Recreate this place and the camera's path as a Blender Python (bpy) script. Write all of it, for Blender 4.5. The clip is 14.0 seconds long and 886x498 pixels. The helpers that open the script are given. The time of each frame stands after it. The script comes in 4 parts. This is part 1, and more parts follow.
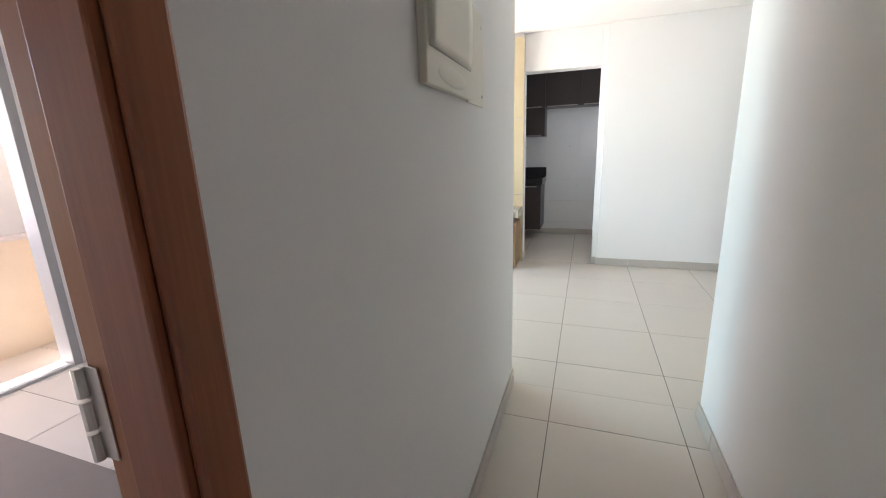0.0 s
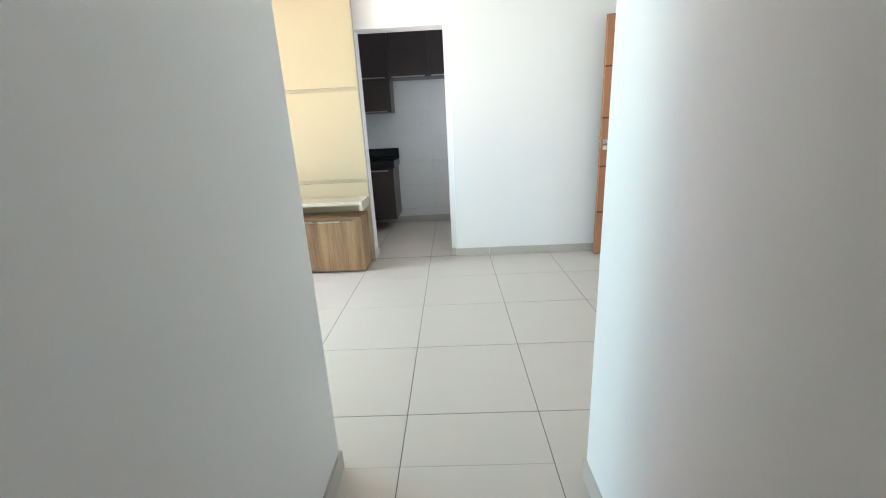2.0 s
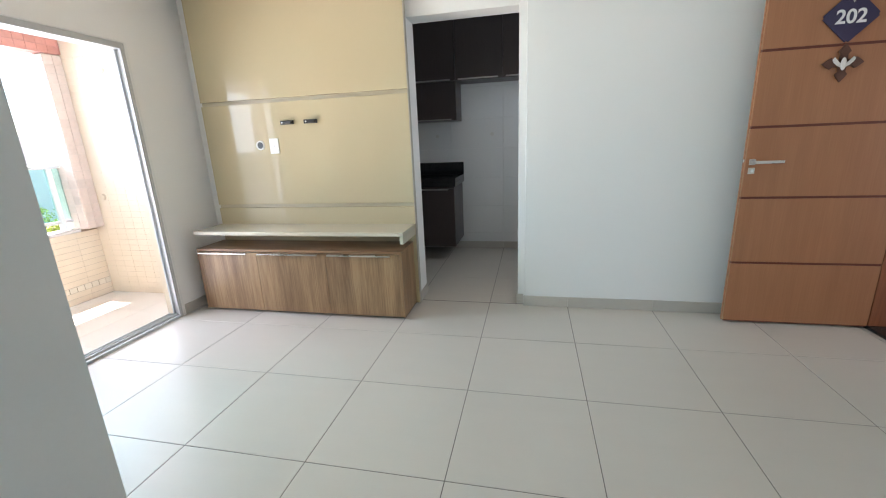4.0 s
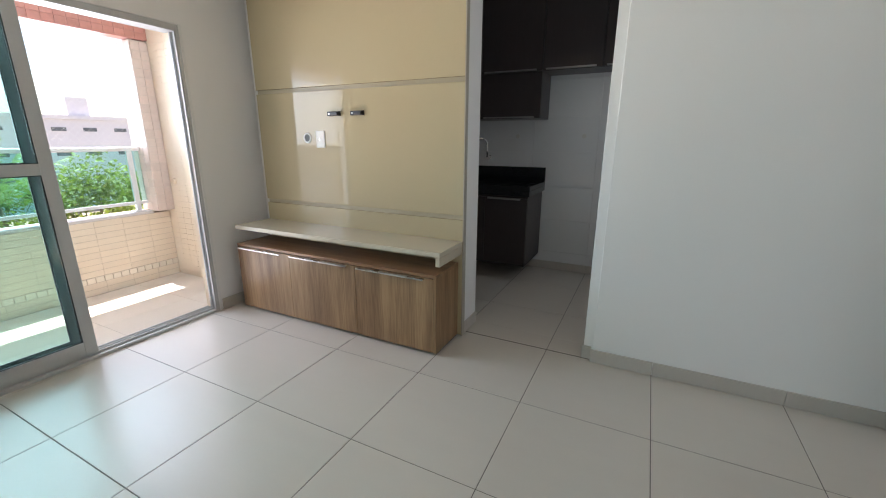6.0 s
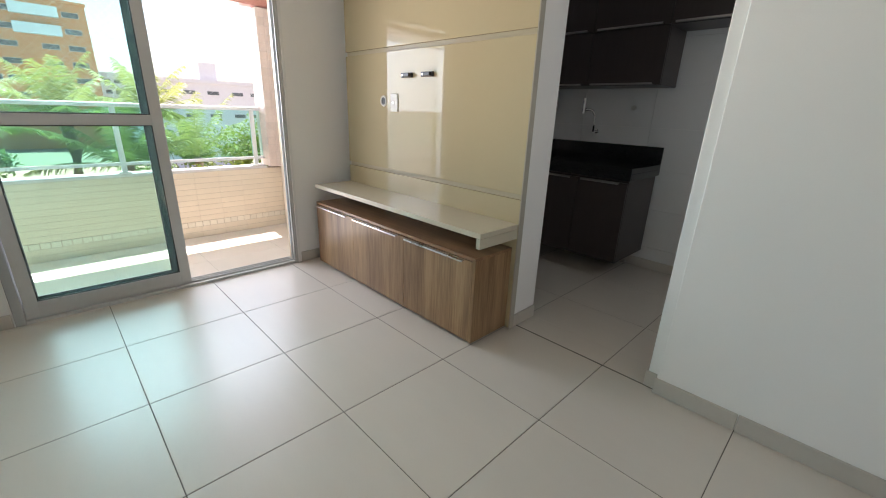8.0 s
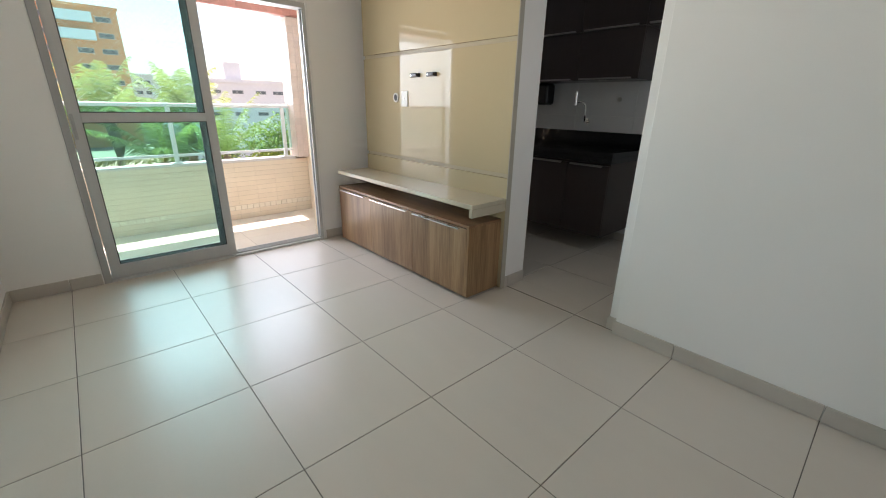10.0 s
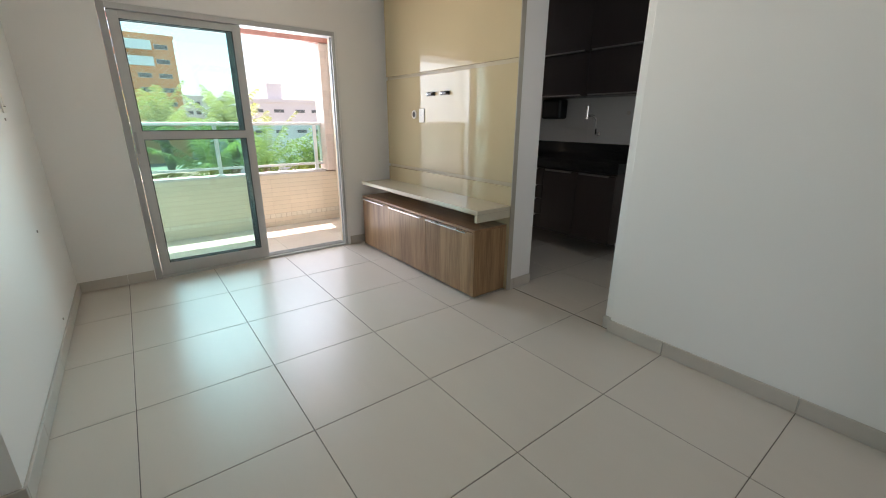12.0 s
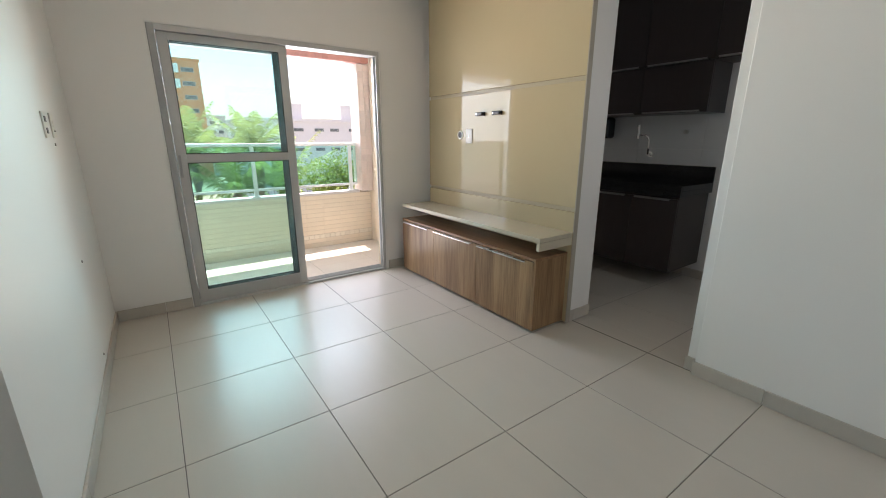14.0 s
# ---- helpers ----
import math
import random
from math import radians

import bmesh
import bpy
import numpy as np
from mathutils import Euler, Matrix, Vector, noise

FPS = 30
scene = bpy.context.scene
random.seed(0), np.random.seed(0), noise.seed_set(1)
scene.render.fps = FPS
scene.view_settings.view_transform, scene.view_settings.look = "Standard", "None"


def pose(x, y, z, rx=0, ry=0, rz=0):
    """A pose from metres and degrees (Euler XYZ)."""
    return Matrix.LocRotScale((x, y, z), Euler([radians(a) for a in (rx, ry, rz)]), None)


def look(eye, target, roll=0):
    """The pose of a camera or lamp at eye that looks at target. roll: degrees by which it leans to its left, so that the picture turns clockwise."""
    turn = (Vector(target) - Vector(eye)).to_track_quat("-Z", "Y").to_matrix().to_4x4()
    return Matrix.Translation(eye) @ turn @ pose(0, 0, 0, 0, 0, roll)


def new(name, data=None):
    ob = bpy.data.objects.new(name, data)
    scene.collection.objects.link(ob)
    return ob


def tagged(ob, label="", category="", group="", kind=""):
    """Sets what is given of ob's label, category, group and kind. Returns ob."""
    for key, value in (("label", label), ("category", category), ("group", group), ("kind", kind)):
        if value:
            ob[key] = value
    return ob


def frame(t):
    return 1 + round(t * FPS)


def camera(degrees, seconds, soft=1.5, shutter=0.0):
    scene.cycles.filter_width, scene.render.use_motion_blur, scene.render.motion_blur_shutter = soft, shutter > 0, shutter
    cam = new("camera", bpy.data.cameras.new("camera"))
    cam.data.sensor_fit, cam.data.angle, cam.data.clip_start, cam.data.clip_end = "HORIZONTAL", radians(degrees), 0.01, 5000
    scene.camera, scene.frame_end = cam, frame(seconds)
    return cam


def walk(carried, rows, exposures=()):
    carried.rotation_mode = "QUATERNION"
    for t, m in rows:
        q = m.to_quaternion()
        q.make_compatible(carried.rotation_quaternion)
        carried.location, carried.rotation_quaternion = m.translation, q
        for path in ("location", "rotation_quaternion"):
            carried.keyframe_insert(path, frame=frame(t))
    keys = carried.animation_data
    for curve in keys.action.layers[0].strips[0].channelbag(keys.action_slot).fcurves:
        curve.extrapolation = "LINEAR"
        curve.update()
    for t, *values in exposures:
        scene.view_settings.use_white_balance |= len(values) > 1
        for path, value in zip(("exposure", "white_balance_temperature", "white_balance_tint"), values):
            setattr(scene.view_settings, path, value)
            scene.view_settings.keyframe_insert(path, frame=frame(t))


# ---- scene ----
cam = camera(95.2, 14.0, soft=1.05)
PATH = [
    (0, (0.72, -4.202, 1.306), (0.069, -2.369, 0.841), -1.9),
    (0.5, (0.829, -4.025, 1.296), (0.405, -2.141, 0.777), -1.0),
    (1, (0.86, -3.851, 1.263), (0.605, -1.945, 0.717), -1.7),
    (1.5, (0.809, -3.612, 1.267), (0.7, -1.697, 0.7), -2.5),
    (2, (0.85, -3.364, 1.255), (0.791, -1.448, 0.685), -2.9),
    (2.5, (0.916, -3.125, 1.278), (0.834, -1.213, 0.697), -3.0),
    (3, (0.934, -2.899, 1.28), (0.794, -0.987, 0.711), -2.8),
    (3.4, (0.929, -2.708, 1.274), (0.689, -0.8, 0.728), -2.8),
    (3.5, (0.928, -2.681, 1.273), (0.661, -0.775, 0.73), -2.6),
    (3.7, (0.919, -2.59, 1.276), (0.573, -0.695, 0.739), -2.8),
    (4, (0.915, -2.45, 1.277), (0.492, -0.564, 0.762), -2.5),
    (4.2, (0.923, -2.374, 1.295), (0.46, -0.496, 0.786), -2.1),
    (6.5, (1.12, -1.619, 1.291), (0.177, 0.058, 0.744), 1.4),
    (7, (1.201, -1.437, 1.271), (0.158, 0.166, 0.686), 3.1),
    (7.5, (1.236, -1.294, 1.257), (-0.012, 0.141, 0.637), 3.5),
    (9.8, (1.714, -1.569, 1.249), (0.287, -0.34, 0.576), 0.7),
    (10, (1.752, -1.579, 1.255), (0.35, -0.321, 0.584), 1.1),
    (10.5, (1.852, -1.576, 1.254), (0.453, -0.311, 0.587), 1.7),
    (11, (1.962, -1.594, 1.247), (0.517, -0.375, 0.593), 1.6),
    (11.5, (2.043, -1.607, 1.25), (0.55, -0.435, 0.619), 1.0),
    (12, (2.043, -1.619, 1.257), (0.526, -0.465, 0.65), 0.3),
    (12.5, (1.941, -1.652, 1.266), (0.42, -0.492, 0.683), -0.1),
    (13, (1.815, -1.683, 1.27), (0.29, -0.516, 0.71), -0.2),
    (13.5, (1.739, -1.708, 1.284), (0.203, -0.55, 0.736), -0.1),
    (14, (1.701, -1.725, 1.283), (0.126, -0.612, 0.752), -0.0),
]
EXPOSURES = [
    (0.0, 3.75, 6600, 20.5), (0.5, 4.05, 6600, 17.5), (1.0, 4.12, 6600, 17.0), (1.5, 3.97, 6450, 16.0), (2.0, 3.82, 6300, 15.5), (2.5, 3.62, 6200, 15.5), (3.0, 3.47, 6230, 14.0),
    (3.5, 3.37, 6280, 15.0), (4.2, 3.09, 6380, 16.0), (6.5, 2.54, 6610, 17.0), (7.5, 2.62, 6780, 17.0), (10.0, 2.59, 6880, 17.0), (14.0, 2.51, 6880, 17.5),
]
walk(cam, [(t, look(eye, target, roll)) for t, eye, target, roll in PATH], EXPOSURES)

# ---- world, sun, exposure ----
world = bpy.data.worlds.new("world")
scene.world = world
world.use_nodes = True
wn = world.node_tree.nodes
sky = wn.new("ShaderNodeTexSky")
sky.sky_type = 'NISHITA'
sky.sun_disc = False
sky.sun_elevation = radians(72)
sky.sun_rotation = radians(270)
sky.air_density = 1.0
sky.dust_density = 2.0
wn["Background"].inputs["Strength"].default_value = 0.066
world.node_tree.links.new(sky.outputs["Color"], wn["Background"].inputs["Color"])

sun = new("sun", bpy.data.lights.new("sun", 'SUN'))
sun.data.energy = 3.2
sun.data.angle = radians(0.5)
sun.data.color = (1.0, 0.95, 0.87)
sun.matrix_world = look((-2.4, 0.5, 10.0), (0, 0, 0))



def daylight(name, place, aim, width, height, watts, color, spread=180):
    """An area lamp added at an opening, for daylight, its bounce or fill."""
    lamp = new(name, bpy.data.lights.new(name, 'AREA'))
    lamp.data.shape = 'RECTANGLE'
    lamp.data.size, lamp.data.size_y = width, height
    lamp.data.energy = watts
    lamp.data.color = color
    lamp.data.spread = radians(spread)
    lamp.matrix_world = look(place, aim)
    return lamp


# lamps added for the blue sky over the railing, bluer still through the green panes, and for the warm light that the
# sunlit balcony floor sends up to the ceiling
daylight("daylight_balcony", (-3.24, -0.93, 1.645), (0, -0.93, 1.56), 2.5, 0.82, 7.0, (0.72, 0.87, 1.0), 140)
daylight("daylight_open_door", (-1.965, -0.33, 1.02), (-0.96, -0.43, 1.05), 0.72, 1.85, 1.4, (0.78, 0.84, 1.0), 150)
daylight("daylight_glazed_door", (-1.965, -1.16, 1.02), (-0.96, -1.12, 1.05), 0.86, 1.85, 3.2, (0.69, 0.84, 1.0), 150)
daylight("daylight_floor_bounce", (-1.80, -0.80, 0.55), (0.0, -0.80, 2.5), 1.5, 0.9, 3.2, (1.0, 0.815, 0.62), 90)
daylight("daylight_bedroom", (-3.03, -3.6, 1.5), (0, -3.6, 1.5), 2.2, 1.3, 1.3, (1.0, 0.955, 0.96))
# lamp for the assumed kitchen window, which is out of view
daylight("daylight_kitchen", (1.44, 1.55, 1.6), (0, 1.55, 1.5), 0.66, 0.95, 0.36, (0.76, 0.90, 1.0))
# fill lamp at the added lobby opening, brightens the room's east side
daylight("fill_lobby", (6.24, -1.2, 1.35), (3.1, -0.2, 1.0), 1.9, 0.66, 3.2, (1.0, 0.97, 0.95))


# ---- materials ----
def mat_base(name):
    m = bpy.data.materials.new(name)
    m.use_nodes = True
    nt = m.node_tree
    return m, nt, nt.nodes["Principled BSDF"]


def coords(nt, scale=(1, 1, 1)):
    g = nt.nodes.new("ShaderNodeNewGeometry")
    mp = nt.nodes.new("ShaderNodeMapping")
    mp.inputs["Scale"].default_value = scale
    nt.links.new(g.outputs["Position"], mp.inputs["Vector"])
    return mp.outputs["Vector"]


def noise_tex(nt, vec, scale, detail=4.0, rough=0.55):
    n = nt.nodes.new("ShaderNodeTexNoise")
    n.inputs["Scale"].default_value = scale
    n.inputs["Detail"].default_value = detail
    n.inputs["Roughness"].default_value = rough
    nt.links.new(vec, n.inputs["Vector"])
    return n.outputs["Fac"]


def ramp(nt, fac, stops):
    r = nt.nodes.new("ShaderNodeValToRGB")
    el = r.color_ramp.elements
    while len(el) < len(stops):
        el.new(0.5)
    for e, (p, c) in zip(el, stops):
        e.position = p
        e.color = (*c, 1)
    nt.links.new(fac, r.inputs["Fac"])
    return r.outputs["Color"]


def span(nt, fac, lo, hi):
    r = nt.nodes.new("ShaderNodeMapRange")
    r.inputs["To Min"].default_value = lo
    r.inputs["To Max"].default_value = hi
    nt.links.new(fac, r.inputs["Value"])
    return r.outputs["Result"]


def bump(nt, fac, strength, dist=0.002):
    b = nt.nodes.new("ShaderNodeBump")
    b.inputs["Strength"].default_value = strength
    b.inputs["Distance"].default_value = dist
    nt.links.new(fac, b.inputs["Height"])
    return b.outputs["Normal"]


def shade(c, k):
    return tuple(min(1.0, v * k) for v in c)


def surface(name, color, rough=0.5, var=0.06, scale=3.0, fine=60.0, relief=0.1, metal=0.0, coat=0.0, stretch=(1, 1, 1), rvar=0.05, per=0.0, spec=0.5):
    """Two scales of tone, a fine relief, and a tone of its own for each piece where per is given."""
    m, nt, b = mat_base(name)
    v = coords(nt, stretch)
    big = noise_tex(nt, v, scale, 3.0)
    small = noise_tex(nt, v, fine, 5.0)
    mix = nt.nodes.new("ShaderNodeMath")
    mix.operation = 'MULTIPLY_ADD'
    nt.links.new(small, mix.inputs[0])
    mix.inputs[1].default_value = 0.45
    half = nt.nodes.new("ShaderNodeMath")
    half.operation = 'MULTIPLY'
    nt.links.new(big, half.inputs[0])
    half.inputs[1].default_value = 0.55
    nt.links.new(half.outputs[0], mix.inputs[2])
    col = ramp(nt, mix.outputs[0], [(0.3, shade(color, 1 - var)), (0.7, shade(color, 1 + var))])
    if per:
        info = nt.nodes.new("ShaderNodeObjectInfo")
        hsv = nt.nodes.new("ShaderNodeHueSaturation")
        nt.links.new(span(nt, info.outputs["Random"], 1 - per, 1 + per), hsv.inputs["Value"])
        nt.links.new(col, hsv.inputs["Color"])
        col = hsv.outputs["Color"]
    nt.links.new(col, b.inputs["Base Color"])
    nt.links.new(span(nt, big, rough - rvar, rough + rvar), b.inputs["Roughness"])
    b.inputs["Metallic"].default_value = metal
    b.inputs["Coat Weight"].default_value = coat
    b.inputs["Coat Roughness"].default_value = 0.03
    b.inputs["Specular IOR Level"].default_value = spec
    if relief:
        nt.links.new(bump(nt, small, relief), b.inputs["Normal"])
    return m


def wood(name, dark, light, rough=0.35, axis=2, fine=9.0):
    m, nt, b = mat_base(name)
    st = [9.0, 9.0, 9.0]
    st[axis] = 0.8
    v = coords(nt, tuple(st))
    warp = noise_tex(nt, v, 1.3, 4.0, 0.6)
    st2 = [90.0, 90.0, 90.0]
    st2[axis] = 2.0
    grain = noise_tex(nt, coords(nt, tuple(st2)), 1.6, 4.0, 0.7)
    add = nt.nodes.new("ShaderNodeMath")
    add.operation = 'MULTIPLY_ADD'
    nt.links.new(grain, add.inputs[0])
    add.inputs[1].default_value = 0.4
    h = nt.nodes.new("ShaderNodeMath")
    h.operation = 'MULTIPLY'
    h.inputs[1].default_value = 0.6
    nt.links.new(warp, h.inputs[0])
    nt.links.new(h.outputs[0], add.inputs[2])
    mid = tuple((a + c) / 2 for a, c in zip(dark, light))
    nt.links.new(ramp(nt, add.outputs[0], [(0.38, dark), (0.5, mid), (0.61, light)]), b.inputs["Base Color"])
    b.inputs["Roughness"].default_value = rough
    nt.links.new(bump(nt, grain, 0.08, 0.001), b.inputs["Normal"])
    return m


def thin_glass(name, tint, gloss=0.09):
    m = bpy.data.materials.new(name)
    m.use_nodes = True
    nt = m.node_tree
    out = nt.nodes["Material Output"]
    nt.nodes.remove(nt.nodes["Principled BSDF"])
    tr = nt.nodes.new("ShaderNodeBsdfTransparent")
    tr.inputs["Color"].default_value = (*tint, 1)
    gl = nt.nodes.new("ShaderNodeBsdfGlossy")
    gl.inputs["Roughness"].default_value = 0.01
    fr = nt.nodes.new("ShaderNodeFresnel")
    fr.inputs["IOR"].default_value = 1.45
    mx = nt.nodes.new("ShaderNodeMixShader")
    nt.links.new(fr.outputs[0], mx.inputs[0])
    nt.links.new(tr.outputs[0], mx.inputs[1])
    nt.links.new(gl.outputs[0], mx.inputs[2])
    nt.links.new(mx.outputs[0], out.inputs["Surface"])
    return m


M_WALL = surface("wall_paint", (0.82, 0.815, 0.80), 0.55, 0.015, 1.2, 180, 0.06, rvar=0.06)
M_CEIL = surface("ceiling_paint", (0.83, 0.83, 0.82), 0.8, 0.01, 1.0, 150, 0.05)
M_TILE = surface("porcelain_tile", (0.565, 0.525, 0.47), 0.31, 0.02, 2.2, 60, 0.0, per=0.015, rvar=0.02, stretch=(1, 5, 1), spec=0.46)
M_BASE = surface("baseboard_tile", (0.50, 0.465, 0.42), 0.36, 0.03, 3, 40, 0.02, per=0.03)
M_GROUT = surface("grout", (0.16, 0.145, 0.13), 0.9, 0.15, 5, 120, 0.2)
M_LACQ = surface("cream_lacquer", (0.515, 0.44, 0.288), 0.035, 0.01, 1.0, 30, 0.0, rvar=0.01, spec=0.3)
M_LACQ2 = surface("greige_lacquer", (0.53, 0.485, 0.38), 0.07, 0.012, 1.0, 30, 0.0, rvar=0.01, spec=0.45)
M_EDGE = surface("panel_edge", (0.40, 0.37, 0.31), 0.4, 0.03, 3, 60, 0.02)
M_PROF = surface("champagne_profile", (0.47, 0.41, 0.29), 0.42, 0.02, relief=0.0)
M_WALNUT = wood("walnut_laminate", (0.18, 0.098, 0.047), (0.385, 0.24, 0.125), 0.34, 2)
M_WALNUT_X = wood("walnut_laminate_long", (0.17, 0.085, 0.042), (0.33, 0.19, 0.10), 0.32, 0)
M_DOOR = wood("orange_wood", (0.345, 0.148, 0.068), (0.40, 0.180, 0.086), 0.42, 2)
M_DOORFRAME = wood("red_brown_wood", (0.20, 0.062, 0.026), (0.30, 0.10, 0.043), 0.3, 2)
M_GROOVE = surface("dark_red_groove", (0.13, 0.028, 0.015), 0.5, 0.1)
M_KITCHEN = surface("dark_brown_laminate", (0.050, 0.038, 0.035), 0.3, 0.12, 3, 60, 0.03, stretch=(1, 1, 0.15), spec=0.4)
M_GRANITE = surface("black_granite", (0.012, 0.012, 0.012), 0.15, 0.5, 60, 260, 0.0)
M_CHROME = surface("chrome", (0.82, 0.82, 0.82), 0.08, 0.01, metal=1.0, relief=0.0, rvar=0.02)
M_STEEL = surface("satin_steel", (0.62, 0.61, 0.58), 0.28, 0.03, metal=1.0, relief=0.0)
M_PULL = surface("dull_steel_pull", (0.42, 0.41, 0.40), 0.4, 0.03, metal=1.0, relief=0.0)
M_WHITE_PL = surface("white_plastic", (0.78, 0.77, 0.72), 0.35, 0.01, relief=0.0)
M_CREAM_PL = surface("aged_white_plastic", (0.72, 0.69, 0.58), 0.38, 0.015, relief=0.0)
M_BLACK = surface("black_plastic", (0.015, 0.015, 0.015), 0.35, 0.1, relief=0.0)
M_FRAME = surface("grey_white_aluminium_paint", (0.52, 0.525, 0.525), 0.35, 0.03, 4, 80, 0.03)
M_FRAME_D = surface("grey_aluminium_paint", (0.38, 0.385, 0.39), 0.38, 0.04, 4, 80, 0.03)
M_RUBBER = surface("dark_gasket", (0.02, 0.025, 0.025), 0.5, 0.1, relief=0.0)
M_GLASS = thin_glass("green_glass", (0.88, 0.985, 0.968))
M_GLASS_R = thin_glass("rail_glass", (0.70, 0.92, 0.90))
M_BTILE = surface("balcony_wall_tile", (0.77, 0.64, 0.50), 0.32, 0.03, 6, 60, 0.03, per=0.022)
M_BGROUT = surface("balcony_grout", (0.56, 0.45, 0.35), 0.9, 0.05)
M_BFLOOR = surface("balcony_floor_tile", (0.68, 0.61, 0.54), 0.4, 0.04, 4, 60, 0.03, per=0.012)
M_PINK = surface("pink_red_facade_tile", (0.60, 0.27, 0.22), 0.4, 0.08, 5, 40, 0.1, per=0.08)
M_PILLAR = surface("pale_pink_tile", (0.66, 0.54, 0.47), 0.4, 0.05, 5, 40, 0.05)
M_PTILE = surface("pale_pink_mosaic", (0.70, 0.56, 0.49), 0.3, 0.05, 5, 40, 0.03, per=0.06)
M_DARK_SHEET = surface("grey_brown_sheet", (0.20, 0.175, 0.155), 0.9, 0.08, 6, 160, 0.3)
M_BAND = surface("pale_square_band", (0.79, 0.69, 0.57), 0.3, 0.03, 6, 60, 0.02, per=0.04)
M_SASH_SHADED = surface("shaded_sash_paint", (0.085, 0.105, 0.105), 0.4, 0.05, relief=0.0)
M_SILL = surface("parapet_sill_stone", (0.68, 0.62, 0.60), 0.4, 0.05, 6, 80, 0.05)
M_RAIL = surface("white_rail_paint", (0.78, 0.78, 0.77), 0.3, 0.02)
M_NET = surface("white_nylon_cord", (0.75, 0.75, 0.73), 0.6, 0.05, relief=0.0)
M_NAVY = surface("navy_plaque", (0.030, 0.026, 0.075), 0.35, 0.05, relief=0.0)
M_LETTER = surface("white_lettering", (0.80, 0.80, 0.80), 0.4, 0.01, relief=0.0)
M_BRONZE = surface("dark_bronze_wood", (0.09, 0.032, 0.018), 0.4, 0.25, 30, 200, 0.2)
M_PEARL = surface("pearl_white", (0.72, 0.68, 0.66), 0.35, 0.05, relief=0.0)
M_KWALL = surface("white_wall_tile", (0.72, 0.73, 0.73), 0.22, 0.012, 2, 40, 0.01, per=0.012)
M_CONC = surface("concrete", (0.34, 0.33, 0.31), 0.8, 0.1, 2, 40, 0.2)

# ---- builders ----
ORIGIN = {}
CACHE = {}


def thing(name, loc, label, category, group="", kind=""):
    ob = new(name)
    ob.location = loc
    ORIGIN[ob] = Vector(loc)
    return tagged(ob, label, category, group, kind)


def to_object(name, bm, material, origin, smooth=False):
    me = bpy.data.meshes.new(name)
    bmesh.ops.translate(bm, verts=bm.verts, vec=-Vector(origin))
    bm.to_mesh(me)
    bm.free()
    me.materials.append(material)
    if smooth:
        for p in me.polygons:
            p.use_smooth = True
    return new(name, me)


def part(name, bm, material, parent, label="", smooth=False):
    """One mesh, made in world places, under a thing or a part."""
    o = ORIGIN[parent]
    ob = to_object(name, bm, material, o, smooth)
    ob.parent = parent
    ORIGIN[ob] = o
    return tagged(ob, label)


def solid(name, bm, material, label="", category="", kind="", origin=(0, 0, 0), smooth=False):
    ob = to_object(name, bm, material, origin, smooth)
    ob.location = origin
    ORIGIN[ob] = Vector(origin)
    return tagged(ob, label, category, "", kind)


def box(x0, x1, y0, y1, z0, z1, bev=0.0, seg=2, bm=None):
    one = bmesh.new()
    bmesh.ops.create_cube(one, size=1.0)
    bmesh.ops.scale(one, vec=(x1 - x0, y1 - y0, z1 - z0), verts=one.verts)
    bmesh.ops.translate(one, vec=((x0 + x1) / 2, (y0 + y1) / 2, (z0 + z1) / 2), verts=one.verts)
    if bev:
        bmesh.ops.bevel(one, geom=list(one.edges), offset=bev, segments=seg, affect='EDGES', profile=0.5)
    return merge(one, bm)


def merge(one, bm):
    if bm is None:
        return one
    me = bpy.data.meshes.new("scratch")
    one.to_mesh(me)
    one.free()
    bm.from_mesh(me)
    bpy.data.meshes.remove(me)
    return bm


def boxes(rows, bev=0.0):
    bm = bmesh.new()
    for r in rows:
        box(*r, bev=bev, bm=bm)
    return bm


def rod(a, b, r, seg=14, r2=None, bm=None):
    a, b = Vector(a), Vector(b)
    one = bmesh.new()
    bmesh.ops.create_cone(one, cap_ends=True, segments=seg, radius1=r, radius2=r if r2 is None else r2, depth=(b - a).length)
    q = (b - a).to_track_quat("Z", "Y").to_matrix().to_4x4()
    bmesh.ops.transform(one, matrix=Matrix.Translation((a + b) / 2) @ q, verts=one.verts)
    return merge(one, bm)


def sweep(points, r, seg=10):
    """A round tube along points."""
    bm = bmesh.new()
    pts = [Vector(p) for p in points]
    rings = []
    for i, p in enumerate(pts):
        d = (pts[min(i + 1, len(pts) - 1)] - pts[max(i - 1, 0)]).normalized()
        q = d.to_track_quat("Z", "Y")
        rings.append([bm.verts.new(p + q @ Vector((r * math.cos(2 * math.pi * k / seg), r * math.sin(2 * math.pi * k / seg), 0))) for k in range(seg)])
    for a, b in zip(rings, rings[1:]):
        for k in range(seg):
            bm.faces.new((a[k], a[(k + 1) % seg], b[(k + 1) % seg], b[k]))
    bm.faces.new(rings[0][::-1])
    bm.faces.new(rings[-1])
    return bm


def piece(name, size, place, material, parent, bev=0.002):
    """A small bevelled block; alike blocks share one mesh."""
    key = (name, tuple(round(s, 4) for s in size), material.name)
    if key not in CACHE:
        a, b, c = (s / 2 for s in size)
        bm = box(-a, a, -b, b, -c, c, bev, 1)
        me = bpy.data.meshes.new(name)
        bm.to_mesh(me)
        bm.free()
        me.materials.append(material)
        CACHE[key] = me
    ob = new(name, CACHE[key])
    ob.parent = parent
    ob.location = Vector(place) - ORIGIN[parent]
    return ob


